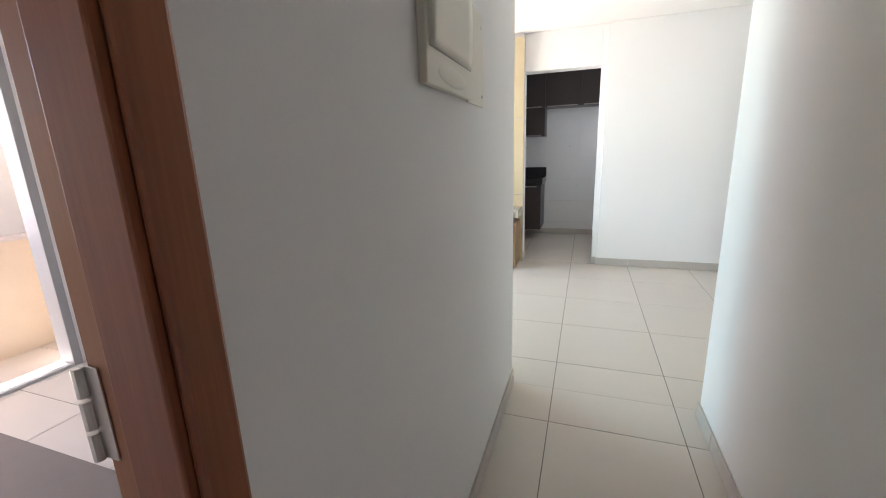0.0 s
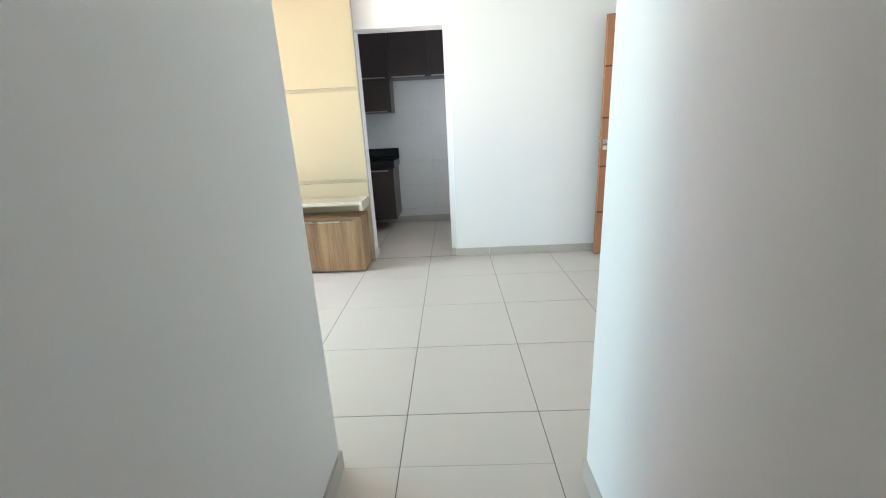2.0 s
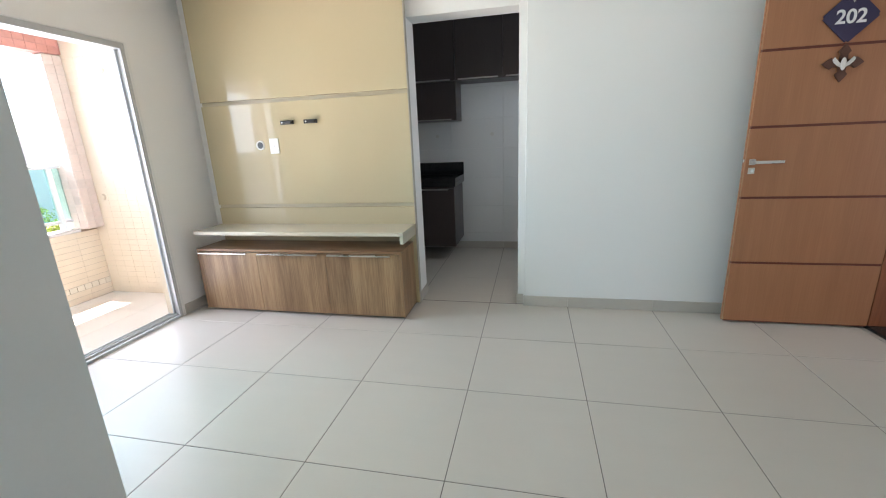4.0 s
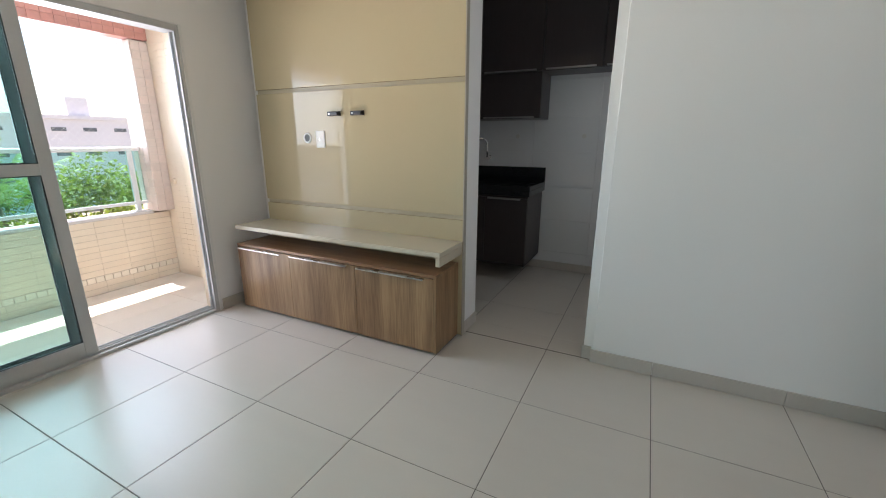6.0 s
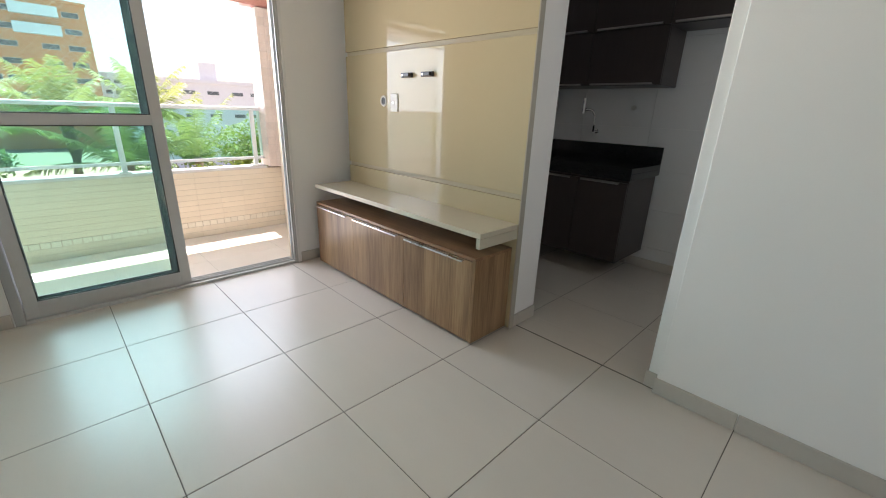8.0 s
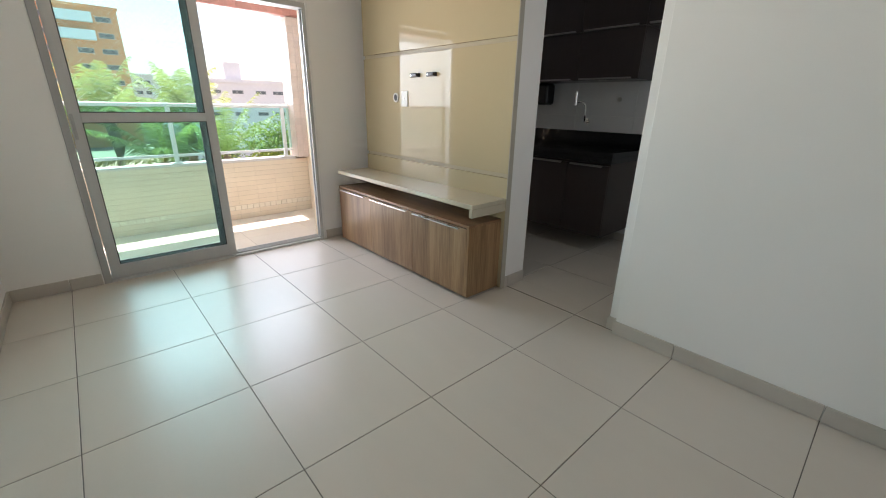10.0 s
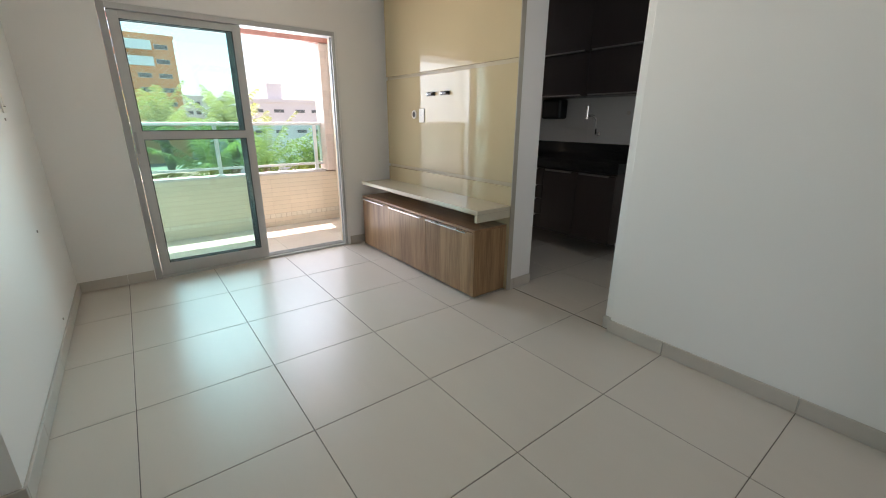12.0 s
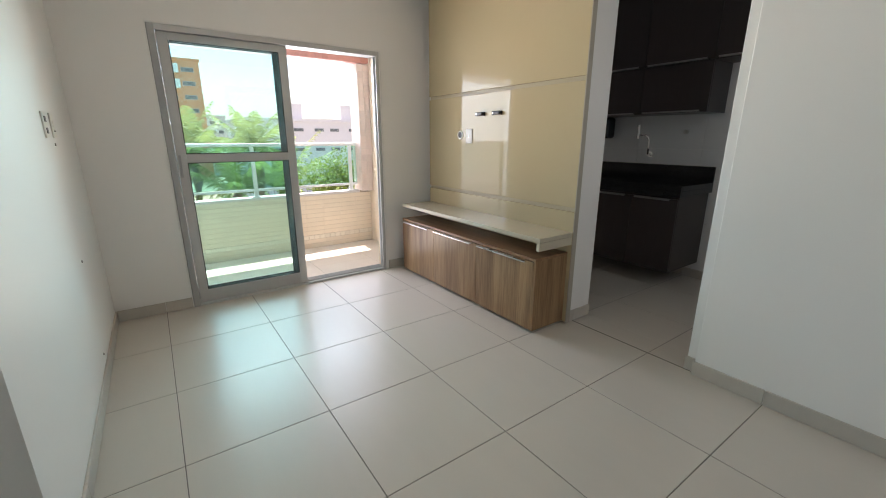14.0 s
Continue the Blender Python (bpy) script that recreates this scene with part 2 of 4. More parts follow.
# ---- the plan ----
CEIL = 2.52
XW, XE = -1.83, 3.03            # living room west and east faces
YS, YN = -2.10, 0.61            # south and north faces
CL, CR = 0.37, 1.295            # corridor faces
YSE = -2.17                     # south face east of the corridor
KY = 2.32                       # kitchen back wall
KX0, KX1 = -2.0, 1.45           # kitchen side walls
KD0, KD1, KDZ = 0.03, 0.82, 2.13  # kitchen doorway
WY0, WY1, WZ = -1.62, 0.065, 2.015  # balcony opening
DY0, DY1, DZ = -0.42, 0.46, 2.11  # entrance doorway
YB = -5.3                       # back of the corridor

solid("wall_west", boxes([(-1.95, XW, -2.26, WY0, 0, CEIL), (-1.95, XW, WY1, 0.79, 0, CEIL), (-1.95, XW, WY0, WY1, WZ, CEIL)]), M_WALL,
      "white painted wall around the balcony opening", "wall", "structure")
solid("wall_south", boxes([(XW, CL, -2.22, YS, 0, CEIL), (0.25, CL, -3.93, -2.22, 0, CEIL), (0.25, CL, -4.77, -3.93, 2.12, CEIL), (0.25, CL, YB, -4.77, 0, CEIL)]), M_WALL,
      "white painted wall between living room and corridor", "wall", "structure")
solid("wall_corridor", boxes([(CR, CR + 0.14, YB, YSE, 0, CEIL), (CR + 0.14, XE + 0.16, YSE - 0.14, YSE, 0, CEIL)]), M_WALL,
      "white painted corridor wall with a rounded lit edge", "wall", "structure")
solid("wall_back", boxes([(0.25, CR + 0.14, YB - 0.14, YB, 0, CEIL)]), M_WALL, "white painted end wall of the corridor", "wall", "structure")
solid("wall_north", boxes([(XW, -0.3, YN, 0.79, 0, CEIL), (-0.3, KD0, 0.562, 0.79, 0, CEIL), (KD0, KD1, YN, 0.79, KDZ, CEIL), (KD1, 0.875, YN, 0.79, 0, CEIL), (0.875, XE + 0.16, 0.578, 0.79, 0, CEIL)], 0.004), M_WALL,
      "white painted wall with the open kitchen doorway", "wall", "structure")
solid("wall_east", boxes([(XE, XE + 0.16, YSE, DY0, 0, CEIL), (XE, XE + 0.16, DY1, 0.578, 0, CEIL), (XE, XE + 0.16, DY0, DY1, DZ, CEIL)]), M_WALL,
      "white painted wall with the entrance doorway", "wall", "structure")
solid("ceiling", boxes([(-1.95, 6.6, YB - 0.2, 3.4, CEIL, CEIL + 0.2), (-2.75, -1.951, YB - 0.2, -2.26, CEIL, CEIL + 0.2)]), M_CEIL, "smooth white plaster ceiling", "ceiling", "structure")

# kitchen shell, with an unseen window assumed in its east wall
solid("wall_kitchen", boxes([(KX0 - 0.15, KX1 + 0.15, KY, KY + 0.15, 0, CEIL), (KX0 - 0.15, KX0, 0.79, KY, 0, CEIL), (KX1, KX1 + 0.15, 0.79, KY, 0, 1.1),
      (KX1, KX1 + 0.15, 0.79, KY, 2.1, CEIL), (KX1, KX1 + 0.15, 0.79, 1.2, 1.1, 2.1), (KX1, KX1 + 0.15, 1.9, KY, 1.1, 2.1)]), M_WALL,
      "white kitchen wall under glazed tiles", "wall", "structure")
# bedroom shell beyond the corridor door
solid("wall_bedroom", boxes([(-2.6, -2.45, -2.66, -2.22, 0, CEIL), (-2.6, -2.45, -4.7, -2.66, 2.1, CEIL), (-2.6, -2.45, YB, -4.7, 0, CEIL), (-2.6, 0.25, YB - 0.14, YB, 0, CEIL),
      (-2.45, -2.0, -2.22, -2.1, 0, CEIL)]), M_WALL, "white painted bedroom wall with a sunlit balcony door", "wall", "structure")
# lobby shell beyond the entrance; its east opening is unseen, added to let light in
solid("wall_lobby", boxes([(XE + 0.16, 6.4, 2.9, 3.05, 0, CEIL), (6.25, 6.4, -0.2, 2.9, 0, CEIL), (6.25, 6.4, -2.2, -0.2, 1.7, CEIL), (6.25, 6.4, -2.2, -0.2, 0, 1.0), (XE + 0.16, 6.4, -2.31, -2.17, 0, CEIL), (XE + 0.16, XE + 0.3, 0.79, 2.9, 0, CEIL)]), M_WALL,
      "pale painted wall of the shared lobby", "wall", "structure")


# ---- floor ----
floor = solid("floor", boxes([(-2.62, 6.4, YB, 3.0, -0.16, -0.0018)]), M_GROUT, "satin beige porcelain floor tiles with thin dark joints", "floor", "structure")


def lay_tiles(x0, x1, y0, y1, parent, size=0.6, gap=0.0036, ox=0.0, oy=0.0, material=None, z=0.0, name="tile"):
    i0, i1 = math.floor((x0 - ox) / size + 1e-6), math.ceil((x1 - ox) / size - 1e-6)
    j0, j1 = math.floor((y0 - oy) / size + 1e-6), math.ceil((y1 - oy) / size - 1e-6)
    for i in range(i0, i1):
        for j in range(j0, j1):
            a, b = max(x0, ox + i * size + gap / 2), min(x1, ox + (i + 1) * size - gap / 2)
            c, d = max(y0, oy + j * size + gap / 2), min(y1, oy + (j + 1) * size - gap / 2)
            if b - a > 0.01 and d - c > 0.01:
                piece(name, (b - a, d - c, 0.012), ((a + b) / 2, (c + d) / 2, z - 0.006), material or M_TILE, parent, 0.0012)


# ---- baseboards ----
def baseboard(name, x0, x1, y0, y1, label="beige porcelain baseboard"):
    """Runs of tile 0.08 m high with thin joints every 0.6 m."""
    b = thing(name, ((x0 + x1) / 2, (y0 + y1) / 2, 0), label, "baseboard", kind="structure")
    along_x = (x1 - x0) > (y1 - y0)
    lo, hi = (x0, x1) if along_x else (y0, y1)
    cuts = [lo] + [0.6 * k for k in range(math.ceil(lo / 0.6), math.floor(hi / 0.6) + 1) if lo + 0.03 < 0.6 * k < hi - 0.03] + [hi]
    for a, c in zip(cuts, cuts[1:]):
        s = (c - a - 0.002, y1 - y0, 0.082) if along_x else (x1 - x0, c - a - 0.002, 0.082)
        p = ((a + c) / 2, (y0 + y1) / 2, 0.0425) if along_x else ((x0 + x1) / 2, (a + c) / 2, 0.0425)
        piece("skirting_tile", s, p, M_BASE, b, 0.002)
    return b


T = 0.011
baseboard("baseboard_1", XW, XW + T, YS + T, WY0 - 0.005)
baseboard("baseboard_2", XW, XW + T, WY1 + 0.03, 0.565)
baseboard("baseboard_3", XW, CL, YS, YS + T)
baseboard("baseboard_4", CL, CL + T, -3.915, YS + T)
baseboard("baseboard_5", CR - T, CR, YB, YSE + T)
baseboard("baseboard_6", CR, XE, YSE, YSE + T)
baseboard("baseboard_7", 0.875 - T, XE, 0.578 - T, 0.578)
baseboard("baseboard_8", XE - T, XE, YSE + T, DY0 - 0.08)
baseboard("baseboard_9", 0.822 - T, 0.875 - T, YN - T, YN)
baseboard("baseboard_10", 0.819 - T, 0.819, YN, 0.79)
baseboard("baseboard_11", KD0 + 0.001, KD0 + T, 0.562, 0.79)
baseboard("baseboard_12", KX0, KX1, KY - T - 0.008, KY - 0.008)
baseboard("baseboard_13", XE + 0.3, 6.25, 2.9 - T, 2.9)


# ---- balcony ----
BX = -3.05     # inner face of the parapet
BYN = 0.50     # inner face of the north end wall
balc = solid("balcony_floor", boxes([(-3.25, -1.95, -2.24, BYN + 0.15, -0.18, -0.014), (-3.2, -2.6, -5.5, -2.24, -0.18, -0.014)]), M_BFLOOR, "pale beige balcony floor tiles, sunlit strip by the parapet", "floor", "structure")
parapet = solid("wall_parapet", boxes([(-3.2, BX - 0.0036, -2.24, BYN, -0.014, 0.625)]), M_BGROUT, "low balcony parapet clad in small cream tiles", "wall", "structure")
solid("balcony_end_wall", boxes([(-3.2, -1.95, BYN + 0.008, BYN + 0.16, -0.014, 2.5), (-3.2, -2.45, -2.4, -2.26, -0.014, 2.5)]), M_BTILE, "cream tiled end wall of the balcony", "wall", "structure")
pillar = solid("balcony_pillar", box(-3.2, -2.96, 0.36, BYN, 0.649, 2.10, 0.004), M_PILLAR, "pale pink tiled corner pillar of the balcony", "pillar", "structure")
solid("parapet_sill", box(-3.22, BX - 0.002, -2.24, 0.36, 0.625, 0.648, 0.004), M_SILL, "pale stone sill on top of the parapet", "sill", "structure")
solid("balcony_slab", boxes([(-3.08, -1.952, -5.5, BYN + 0.16, 2.5, 2.7)]), M_CEIL, "white soffit of the balcony above", "ceiling", "structure")
beam = solid("balcony_beam", boxes([(-3.08, -2.95, -2.24, BYN, 2.11, 2.5)]), M_PINK, "salmon red beam over the balcony opening", "beam", "structure")
solid("parapet_cap", box(-3.22, -3.03, -5.5, -2.4, 0.801, 0.825, 0.004), M_SILL, "pale stone cap on the bedroom parapet", "sill", "structure")
solid("wall_bedroom_balcony", boxes([(-3.36, -3.225, -3.1, -2.26, 0.8, 2.5)]), M_WALL, "white outer wall beside the bedroom balcony", "wall", "structure")
# thin sheet added to make this part of the bedroom floor darker
solid("bedroom_dark_sheet", box(-2.2, -0.1, -4.7, -3.28, 0.001, 0.012, 0.004), M_DARK_SHEET, "thin grey-brown sheet added to darken part of the bedroom floor", "mat")
solid("parapet_bedroom", boxes([(-3.2, -3.05, -5.5, -2.4, -0.014, 0.80)]), M_BTILE, "cream tiled parapet outside the bedroom", "wall", "structure")

rail = thing("glass_railing", (-3.12, -0.9, 0.648), "white metal railing with pale green glass on the parapet", "railing")
part("top_rail", box(-3.15, -3.09, -2.24, 0.36, 1.19, 1.225, 0.008), M_RAIL, rail)
part("bottom_rail", box(-3.135, -3.105, -2.24, 0.36, 0.715, 0.74, 0.004), M_RAIL, rail)
part("glass_pane", box(-3.124, -3.116, -2.24, 0.36, 0.745, 1.188), M_GLASS_R, rail, "pale green glass panel")
for y in (-1.95, -0.83, 0.275):
    post = part("post", box(-3.137, -3.103, y - 0.02, y + 0.02, 0.652, 1.189, 0.004), M_RAIL, rail)
    part("post_foot", box(-3.155, -3.085, y - 0.045, y + 0.045, 0.648, 0.66, 0.003), M_RAIL, post)

# safety net: thin diagonal cords
bm = bmesh.new()
S = 0.06
for sgn in (1, -1):
    c0 = -4.0
    while c0 < 4.0:
        z0, z1 = 1.225, 2.115
        ya, yb = c0, c0 + sgn * (z1 - z0)
        pts = []
        for y, z in ((ya, z0), (yb, z1)):
            pts.append([y, z])
        lo, hi = -2.24, 0.36
        (y0, za), (y1, zb) = pts
        t0, t1 = 0.0, 1.0
        for lim, s in ((lo, 1), (hi, -1)):
            f0, f1 = s * (y0 - lim), s * (y1 - lim)
            if f0 < 0 and f1 < 0:
                t0 = 2.0
            elif f0 < 0:
                t0 = max(t0, f0 / (f0 - f1))
            elif f1 < 0:
                t1 = min(t1, f0 / (f0 - f1))
        if t0 < t1:
            a = (-3.16, y0 + (y1 - y0) * t0, za + (zb - za) * t0)
            b = (-3.16, y0 + (y1 - y0) * t1, za + (zb - za) * t1)
            rod(a, b, 0.00042, 4, bm=bm)
        c0 += S
solid("safety_net", bm, M_NET, "thin white diamond-mesh safety net above the railing", "net", kind="stuff")

for hx, hz, r, hl in ((-2.564, 1.958, 0.022, "small steel net hook on the balcony wall"), (-2.885, 0.917, 0.03, "round cover cap on the balcony wall")):
    solid("wall_hook" if hz > 1.5 else "cover_cap", rod((hx, BYN + 0.001, hz), (hx, BYN - 0.018, hz), r, 16, r * 0.8), M_STEEL if hz > 1.5 else M_BTILE, hl, "wall fitting", origin=(hx, BYN, hz))

# ---- balcony sliding door ----
door = thing("window_1", (-1.9, -0.78, 0), "sliding aluminium balcony door with green glass, half open", "sliding door", kind="structure")
F0, F1 = -1.945, -1.822
# this jamb's shade is painted: a darker grey than the other frame parts
part("side_jamb", box(F0, F1, WY0 + 0.001, WY0 + 0.045, 0.0, WZ - 0.001, 0.003), M_FRAME_D, door, "aluminium side jamb, its shade put into a darker grey")
part("outer_reveal", box(F0, -1.888, WY1 - 0.02, WY1 - 0.001, 0.0, WZ - 0.001, 0.002), M_BTILE, door, "cream reveal outside the frame")
part("window_frame", boxes([(-1.887, F1, WY1 - 0.016, WY1 - 0.001, 0.0, WZ - 0.001), (-1.887, -1.875, WY1 - 0.032, WY1 - 0.0162, 0.0, WZ - 0.041), (-1.834, F1, WY1 - 0.032, WY1 - 0.0162, 0.0, WZ - 0.041), (F0, F1, WY0 + 0.045, WY1 - 0.0162, WZ - 0.04, WZ - 0.001)], 0.002), M_FRAME, door)
part("track", boxes([(F0, F1, WY0 + 0.045, WY1 - 0.028, 0.0, 0.018), (-1.925, -1.915, WY0 + 0.045, WY1 - 0.028, 0.018, 0.032), (-1.895, -1.885, WY0 + 0.045, WY1 - 0.028, 0.018, 0.032), (-1.862, -1.852, WY0 + 0.045, WY1 - 0.028, 0.018, 0.032)], 0.001), M_FRAME, door, "aluminium sill track")
part("frame_trim", boxes([(XW + 0.001, XW + 0.009, WY1, WY1 + 0.02, 0.0, WZ + 0.008), (XW + 0.001, XW + 0.009, WY0 - 0.006, WY1, WZ, WZ + 0.008)], 0.002), M_RAIL, door, "thin white frame trim")


def sash(xc, y0, y1, mat):
    z0, z1 = 0.034, WZ - 0.042
    st, d = 0.062, 0.026
    s = part("sash", boxes([(xc - d / 2, xc + d / 2, y0, y0 + st, z0, z1), (xc - d / 2, xc + d / 2, y1 - st, y1, z0, z1), (xc - d / 2, xc + d / 2, y0 + st, y1 - st, z0, z0 + 0.085),
             (xc - d / 2, xc + d / 2, y0 + st, y1 - st, z1 - 0.05, z1), (xc - d / 2, xc + d / 2, y0 + st, y1 - st, 1.105, 1.165)], 0.002), mat, door)
    for za, zb in ((z0 + 0.085, 1.105), (1.165, z1 - 0.05)):
        part("glass_pane", box(xc - 0.003, xc + 0.003, y0 + st, y1 - st, za, zb), M_GLASS, s, "green tinted glass")
        g = 0.006
        part("gasket", boxes([(xc + 0.0035, xc + 0.011, y0 + st, y0 + st + g, za, zb), (xc + 0.0035, xc + 0.011, y1 - st - g, y1 - st, za, zb), (xc + 0.0035, xc + 0.011, y0 + st + g, y1 - st - g, za, za + g),
             (xc + 0.0035, xc + 0.011, y0 + st + g, y1 - st - g, zb - g, zb)]), M_RUBBER, s, "dark rubber gasket")
    return s


sash(-1.857, WY0 + 0.05, -0.725, M_FRAME)
# back sash: its backlit shade is put into the near-black paint colour
back = sash(-1.92, WY0 + 0.05, -0.755, M_SASH_SHADED)
lockbar = part("lock_plate", box(-1.8435, -1.838, -1.562, -1.545, 1.0, 1.16, 0.002), M_FRAME_D, door, "narrow grey pull plate")

# ---- TV panel, shelf, cabinet ----
panel = thing("tv_wall_unit", (-0.83, 0.56, 0), "tall glossy cream lacquer TV wall panel with two aluminium grooves", "wall unit")
PX0, PX1 = -1.70, 0.043
part("backing_board", box(PX0 + 0.004, -0.31, 0.545, 0.606, 0.004, 2.47), M_EDGE, panel, "greige backing board with visible edge")
for z0, z1 in ((0.01, 0.802), (0.832, 1.622), (1.652, 2.468)):
    part("panel_board", box(PX0, PX1 - 0.006, 0.52, 0.5445, z0, z1, 0.0015), M_LACQ, panel, "glossy cream lacquered board")
part("edge_strip", box(PX1 - 0.0055, PX1 + 0.001, 0.519, 0.560, 0.003, 2.471), M_EDGE, panel, "greige panel edge")
for z in (0.817, 1.637):
    part("groove_profile", box(PX0 + 0.002, PX1 - 0.006, 0.534, 0.5445, z - 0.0145, z + 0.0145, 0.001), M_PROF, panel, "recessed aluminium profile")

shelf = thing("tv_shelf", (-0.83, 0.36, 0.58), "greige lacquered floating shelf with a dropped end under the panel", "shelf")
part("shelf_top", box(-1.705, 0.036, 0.20, 0.519, 0.638, 0.667, 0.0015), M_LACQ2, shelf)
part("end_panel", box(0.009, 0.036, 0.20, 0.519, 0.582, 0.637, 0.0015), M_LACQ2, shelf)

cab = thing("tv_cabinet", (-0.85, 0.37, 0), "low walnut laminate TV cabinet with three doors and aluminium pulls", "cabinet")
CX0, CX1, CY0, CY1, CZ0, CZ1 = -1.71, 0.012, 0.203, 0.516, 0.018, 0.525
part("carcass", boxes([(CX0, CX0 + 0.018, CY0, CY1, CZ0, CZ1 - 0.018), (CX1 - 0.018, CX1, CY0, CY1, CZ0, CZ1 - 0.018), (CX0 + 0.018, CX1 - 0.018, CY0 + 0.02, CY1, CZ0, CZ0 + 0.018), (CX0 + 0.018, CX1 - 0.018, CY1 - 0.01, CY1, CZ0 + 0.018, CZ1 - 0.018)], 0.0008), M_WALNUT, cab)
part("cabinet_top", box(CX0, CX1, CY0 - 0.001, CY1, CZ1 - 0.018, CZ1, 0.0008), M_WALNUT_X, cab)
part("plinth", boxes([(CX0 + 0.03, CX1 - 0.03, CY0 + 0.05, CY1 - 0.02, 0.0, CZ0)]), M_BLACK, cab, "dark recessed plinth")
SEAMS = [CX0 + 0.0165, -1.172, -0.585, CX1 - 0.0165]
for k in range(3):
    a, b = SEAMS[k] + 0.0015, SEAMS[k + 1] - 0.0015
    d = part("door", box(a, b, CY0 - 0.002, CY0 + 0.016, CZ0 + 0.003, CZ1 - 0.024, 0.0008), M_WALNUT, cab)
    h0, h1 = (a + 0.002, b - 0.075) if k < 1 else (a + 0.02, b - 0.06)
    part("handle", boxes([(h0, h1, CY0 - 0.021, CY0 - 0.0025, CZ1 - 0.031, CZ1 - 0.027), (h0, h1, CY0 - 0.024, CY0 - 0.021, CZ1 - 0.036, CZ1 - 0.027)], 0.0008), M_STEEL, d, "long aluminium edge pull")

for x in (-0.945, -0.745):
    br = thing("tv_bracket", (x, 0.52, 1.467), "small black metal TV wall bracket on the panel", "bracket", "tv brackets")
    part("plate", box(x - 0.055, x + 0.055, 0.505, 0.5205, 1.452, 1.482, 0.003), M_BLACK, br)
    part("hook", box(x - 0.012, x + 0.05, 0.484, 0.504, 1.456, 1.478, 0.003), M_BLACK, br)
    for dx in (-0.035, 0.035):
        part("screw", rod((x + dx, 0.5045, 1.467), (x + dx, 0.500, 1.467), 0.006, 10), M_STEEL, br)

out = thing("cable_outlet", (-1.21, 0.52, 1.305), "round cable opening with a white rim in the panel", "cable outlet")
bm = bmesh.new()
for k in range(28):
    a0, a1 = 2 * math.pi * k / 28, 2 * math.pi * (k + 1) / 28
    q = [(-1.21 + r * math.cos(a), y, 1.305 + r * math.sin(a)) for a in (a0, a1) for r, y in ((0.038, 0.5195), (0.036, 0.513), (0.026, 0.513), (0.026, 0.5195))]
    v = [bm.verts.new(p) for p in q]
    for i in range(3):
        bm.faces.new((v[i], v[i + 1], v[i + 5], v[i + 4]))
bmesh.ops.remove_doubles(bm, verts=bm.verts, dist=1e-5)
part("rim", bm, M_WHITE_PL, out, smooth=False)
part("opening", rod((-1.21, 0.5196, 1.305), (-1.21, 0.517, 1.305), 0.0262, 24), M_BLACK, out, "dark round opening")


def plate(name, x, z, y, sgn, w, h, label, kind):
    """A white wall plate with a raised centre, facing along y."""
    p = thing(name, (x, y, z), label, "wall plate")
    ys = sorted((y + sgn * 0.0005, y + sgn * 0.008))
    part("cover", box(x - w / 2, x + w / 2, ys[0], ys[1], z - h / 2, z + h / 2, 0.003), M_WHITE_PL, p)
    yi = sorted((y + sgn * 0.0082, y + sgn * 0.0105))
    if kind == "socket":
        for dz in (-0.026, 0.026):
            part("socket_insert", box(x - 0.018, x + 0.018, yi[0], yi[1], z + dz - 0.013, z + dz + 0.013, 0.002), M_BLACK, p, "dark socket opening")
    elif kind == "switch":
        part("rocker", box(x - 0.017, x + 0.017, yi[0], yi[1], z - 0.022, z + 0.022, 0.002), M_WHITE_PL, p)
        part("slot", box(x - 0.017, x + 0.017, yi[0], yi[1] + 0.0005, z - 0.029, z - 0.0235, 0.0005), M_BLACK, p, "dark slot")
    else:
        part("connector", rod((x, yi[0], z), (x, y + sgn * 0.014, z), 0.007, 14), M_STEEL, p, "round metal connector")
    return p


plate("antenna_plate", -1.085, 1.295, 0.52, -1, 0.08, 0.118, "white antenna wall plate on the panel", "antenna")
plate("cable_plate", -0.83, 0.59, 0.52, -1, 0.08, 0.06, "small white wall plate behind the shelf", "antenna")
plate("socket_plate", -0.93, 1.34, YS, 1, 0.075, 0.118, "white double power socket on the wall", "socket")
plate("switch_plate", -1.12, 1.34, YS, 1, 0.075, 0.118, "white light switch plate on the wall", "switch")
for x, z in ((-1.095, 1.25), (-1.03, 0.66), (-1.0, 0.137)):
    solid("wall_anchor", rod((x, YS, z), (x, YS + 0.004, z), 0.007, 10), M_CONC, "small grey plugged hole in the wall", "wall plug", origin=(x, YS, z))

# ---- entrance door ----
leaf = thing("door_1", (2.62, 0.45, 0), "open orange-brown wooden entrance door with dark horizontal grooves", "door", kind="structure")
LX0, LX1, LY0, LY1 = 2.205, 3.028, 0.43, 0.465
zs = [0.012, 0.426, 0.851, 1.277, 1.702, 2.105]
part("core", box(LX0 + 0.004, LX1 - 0.004, LY0 + 0.004, LY1, 0.012, 2.102), M_GROOVE, leaf, "dark red groove")
for a, b in zip(zs, zs[1:]):
    part("door_board", box(LX0, LX1, LY0, LY0 + 0.0195, a + 0.0075, b - 0.0075, 0.0015), M_DOOR, leaf)
part("door_edge", boxes([(LX0 - 0.002, LX0 + 0.003, LY0 + 0.0205, LY1, 0.012, 2.104)]), M_DOOR, leaf)
hd = part("door_handle", boxes([(2.222, 2.256, LY0 - 0.008, LY0 - 0.0005, 1.055, 1.09)], 0.003), M_STEEL, leaf, "satin steel lever handle")
part("lever", boxes([(2.231, 2.249, LY0 - 0.05, LY0 - 0.0085, 1.064, 1.082), (2.231, 2.385, LY0 - 0.062, LY0 - 0.05, 1.064, 1.082)], 0.003), M_STEEL, hd)
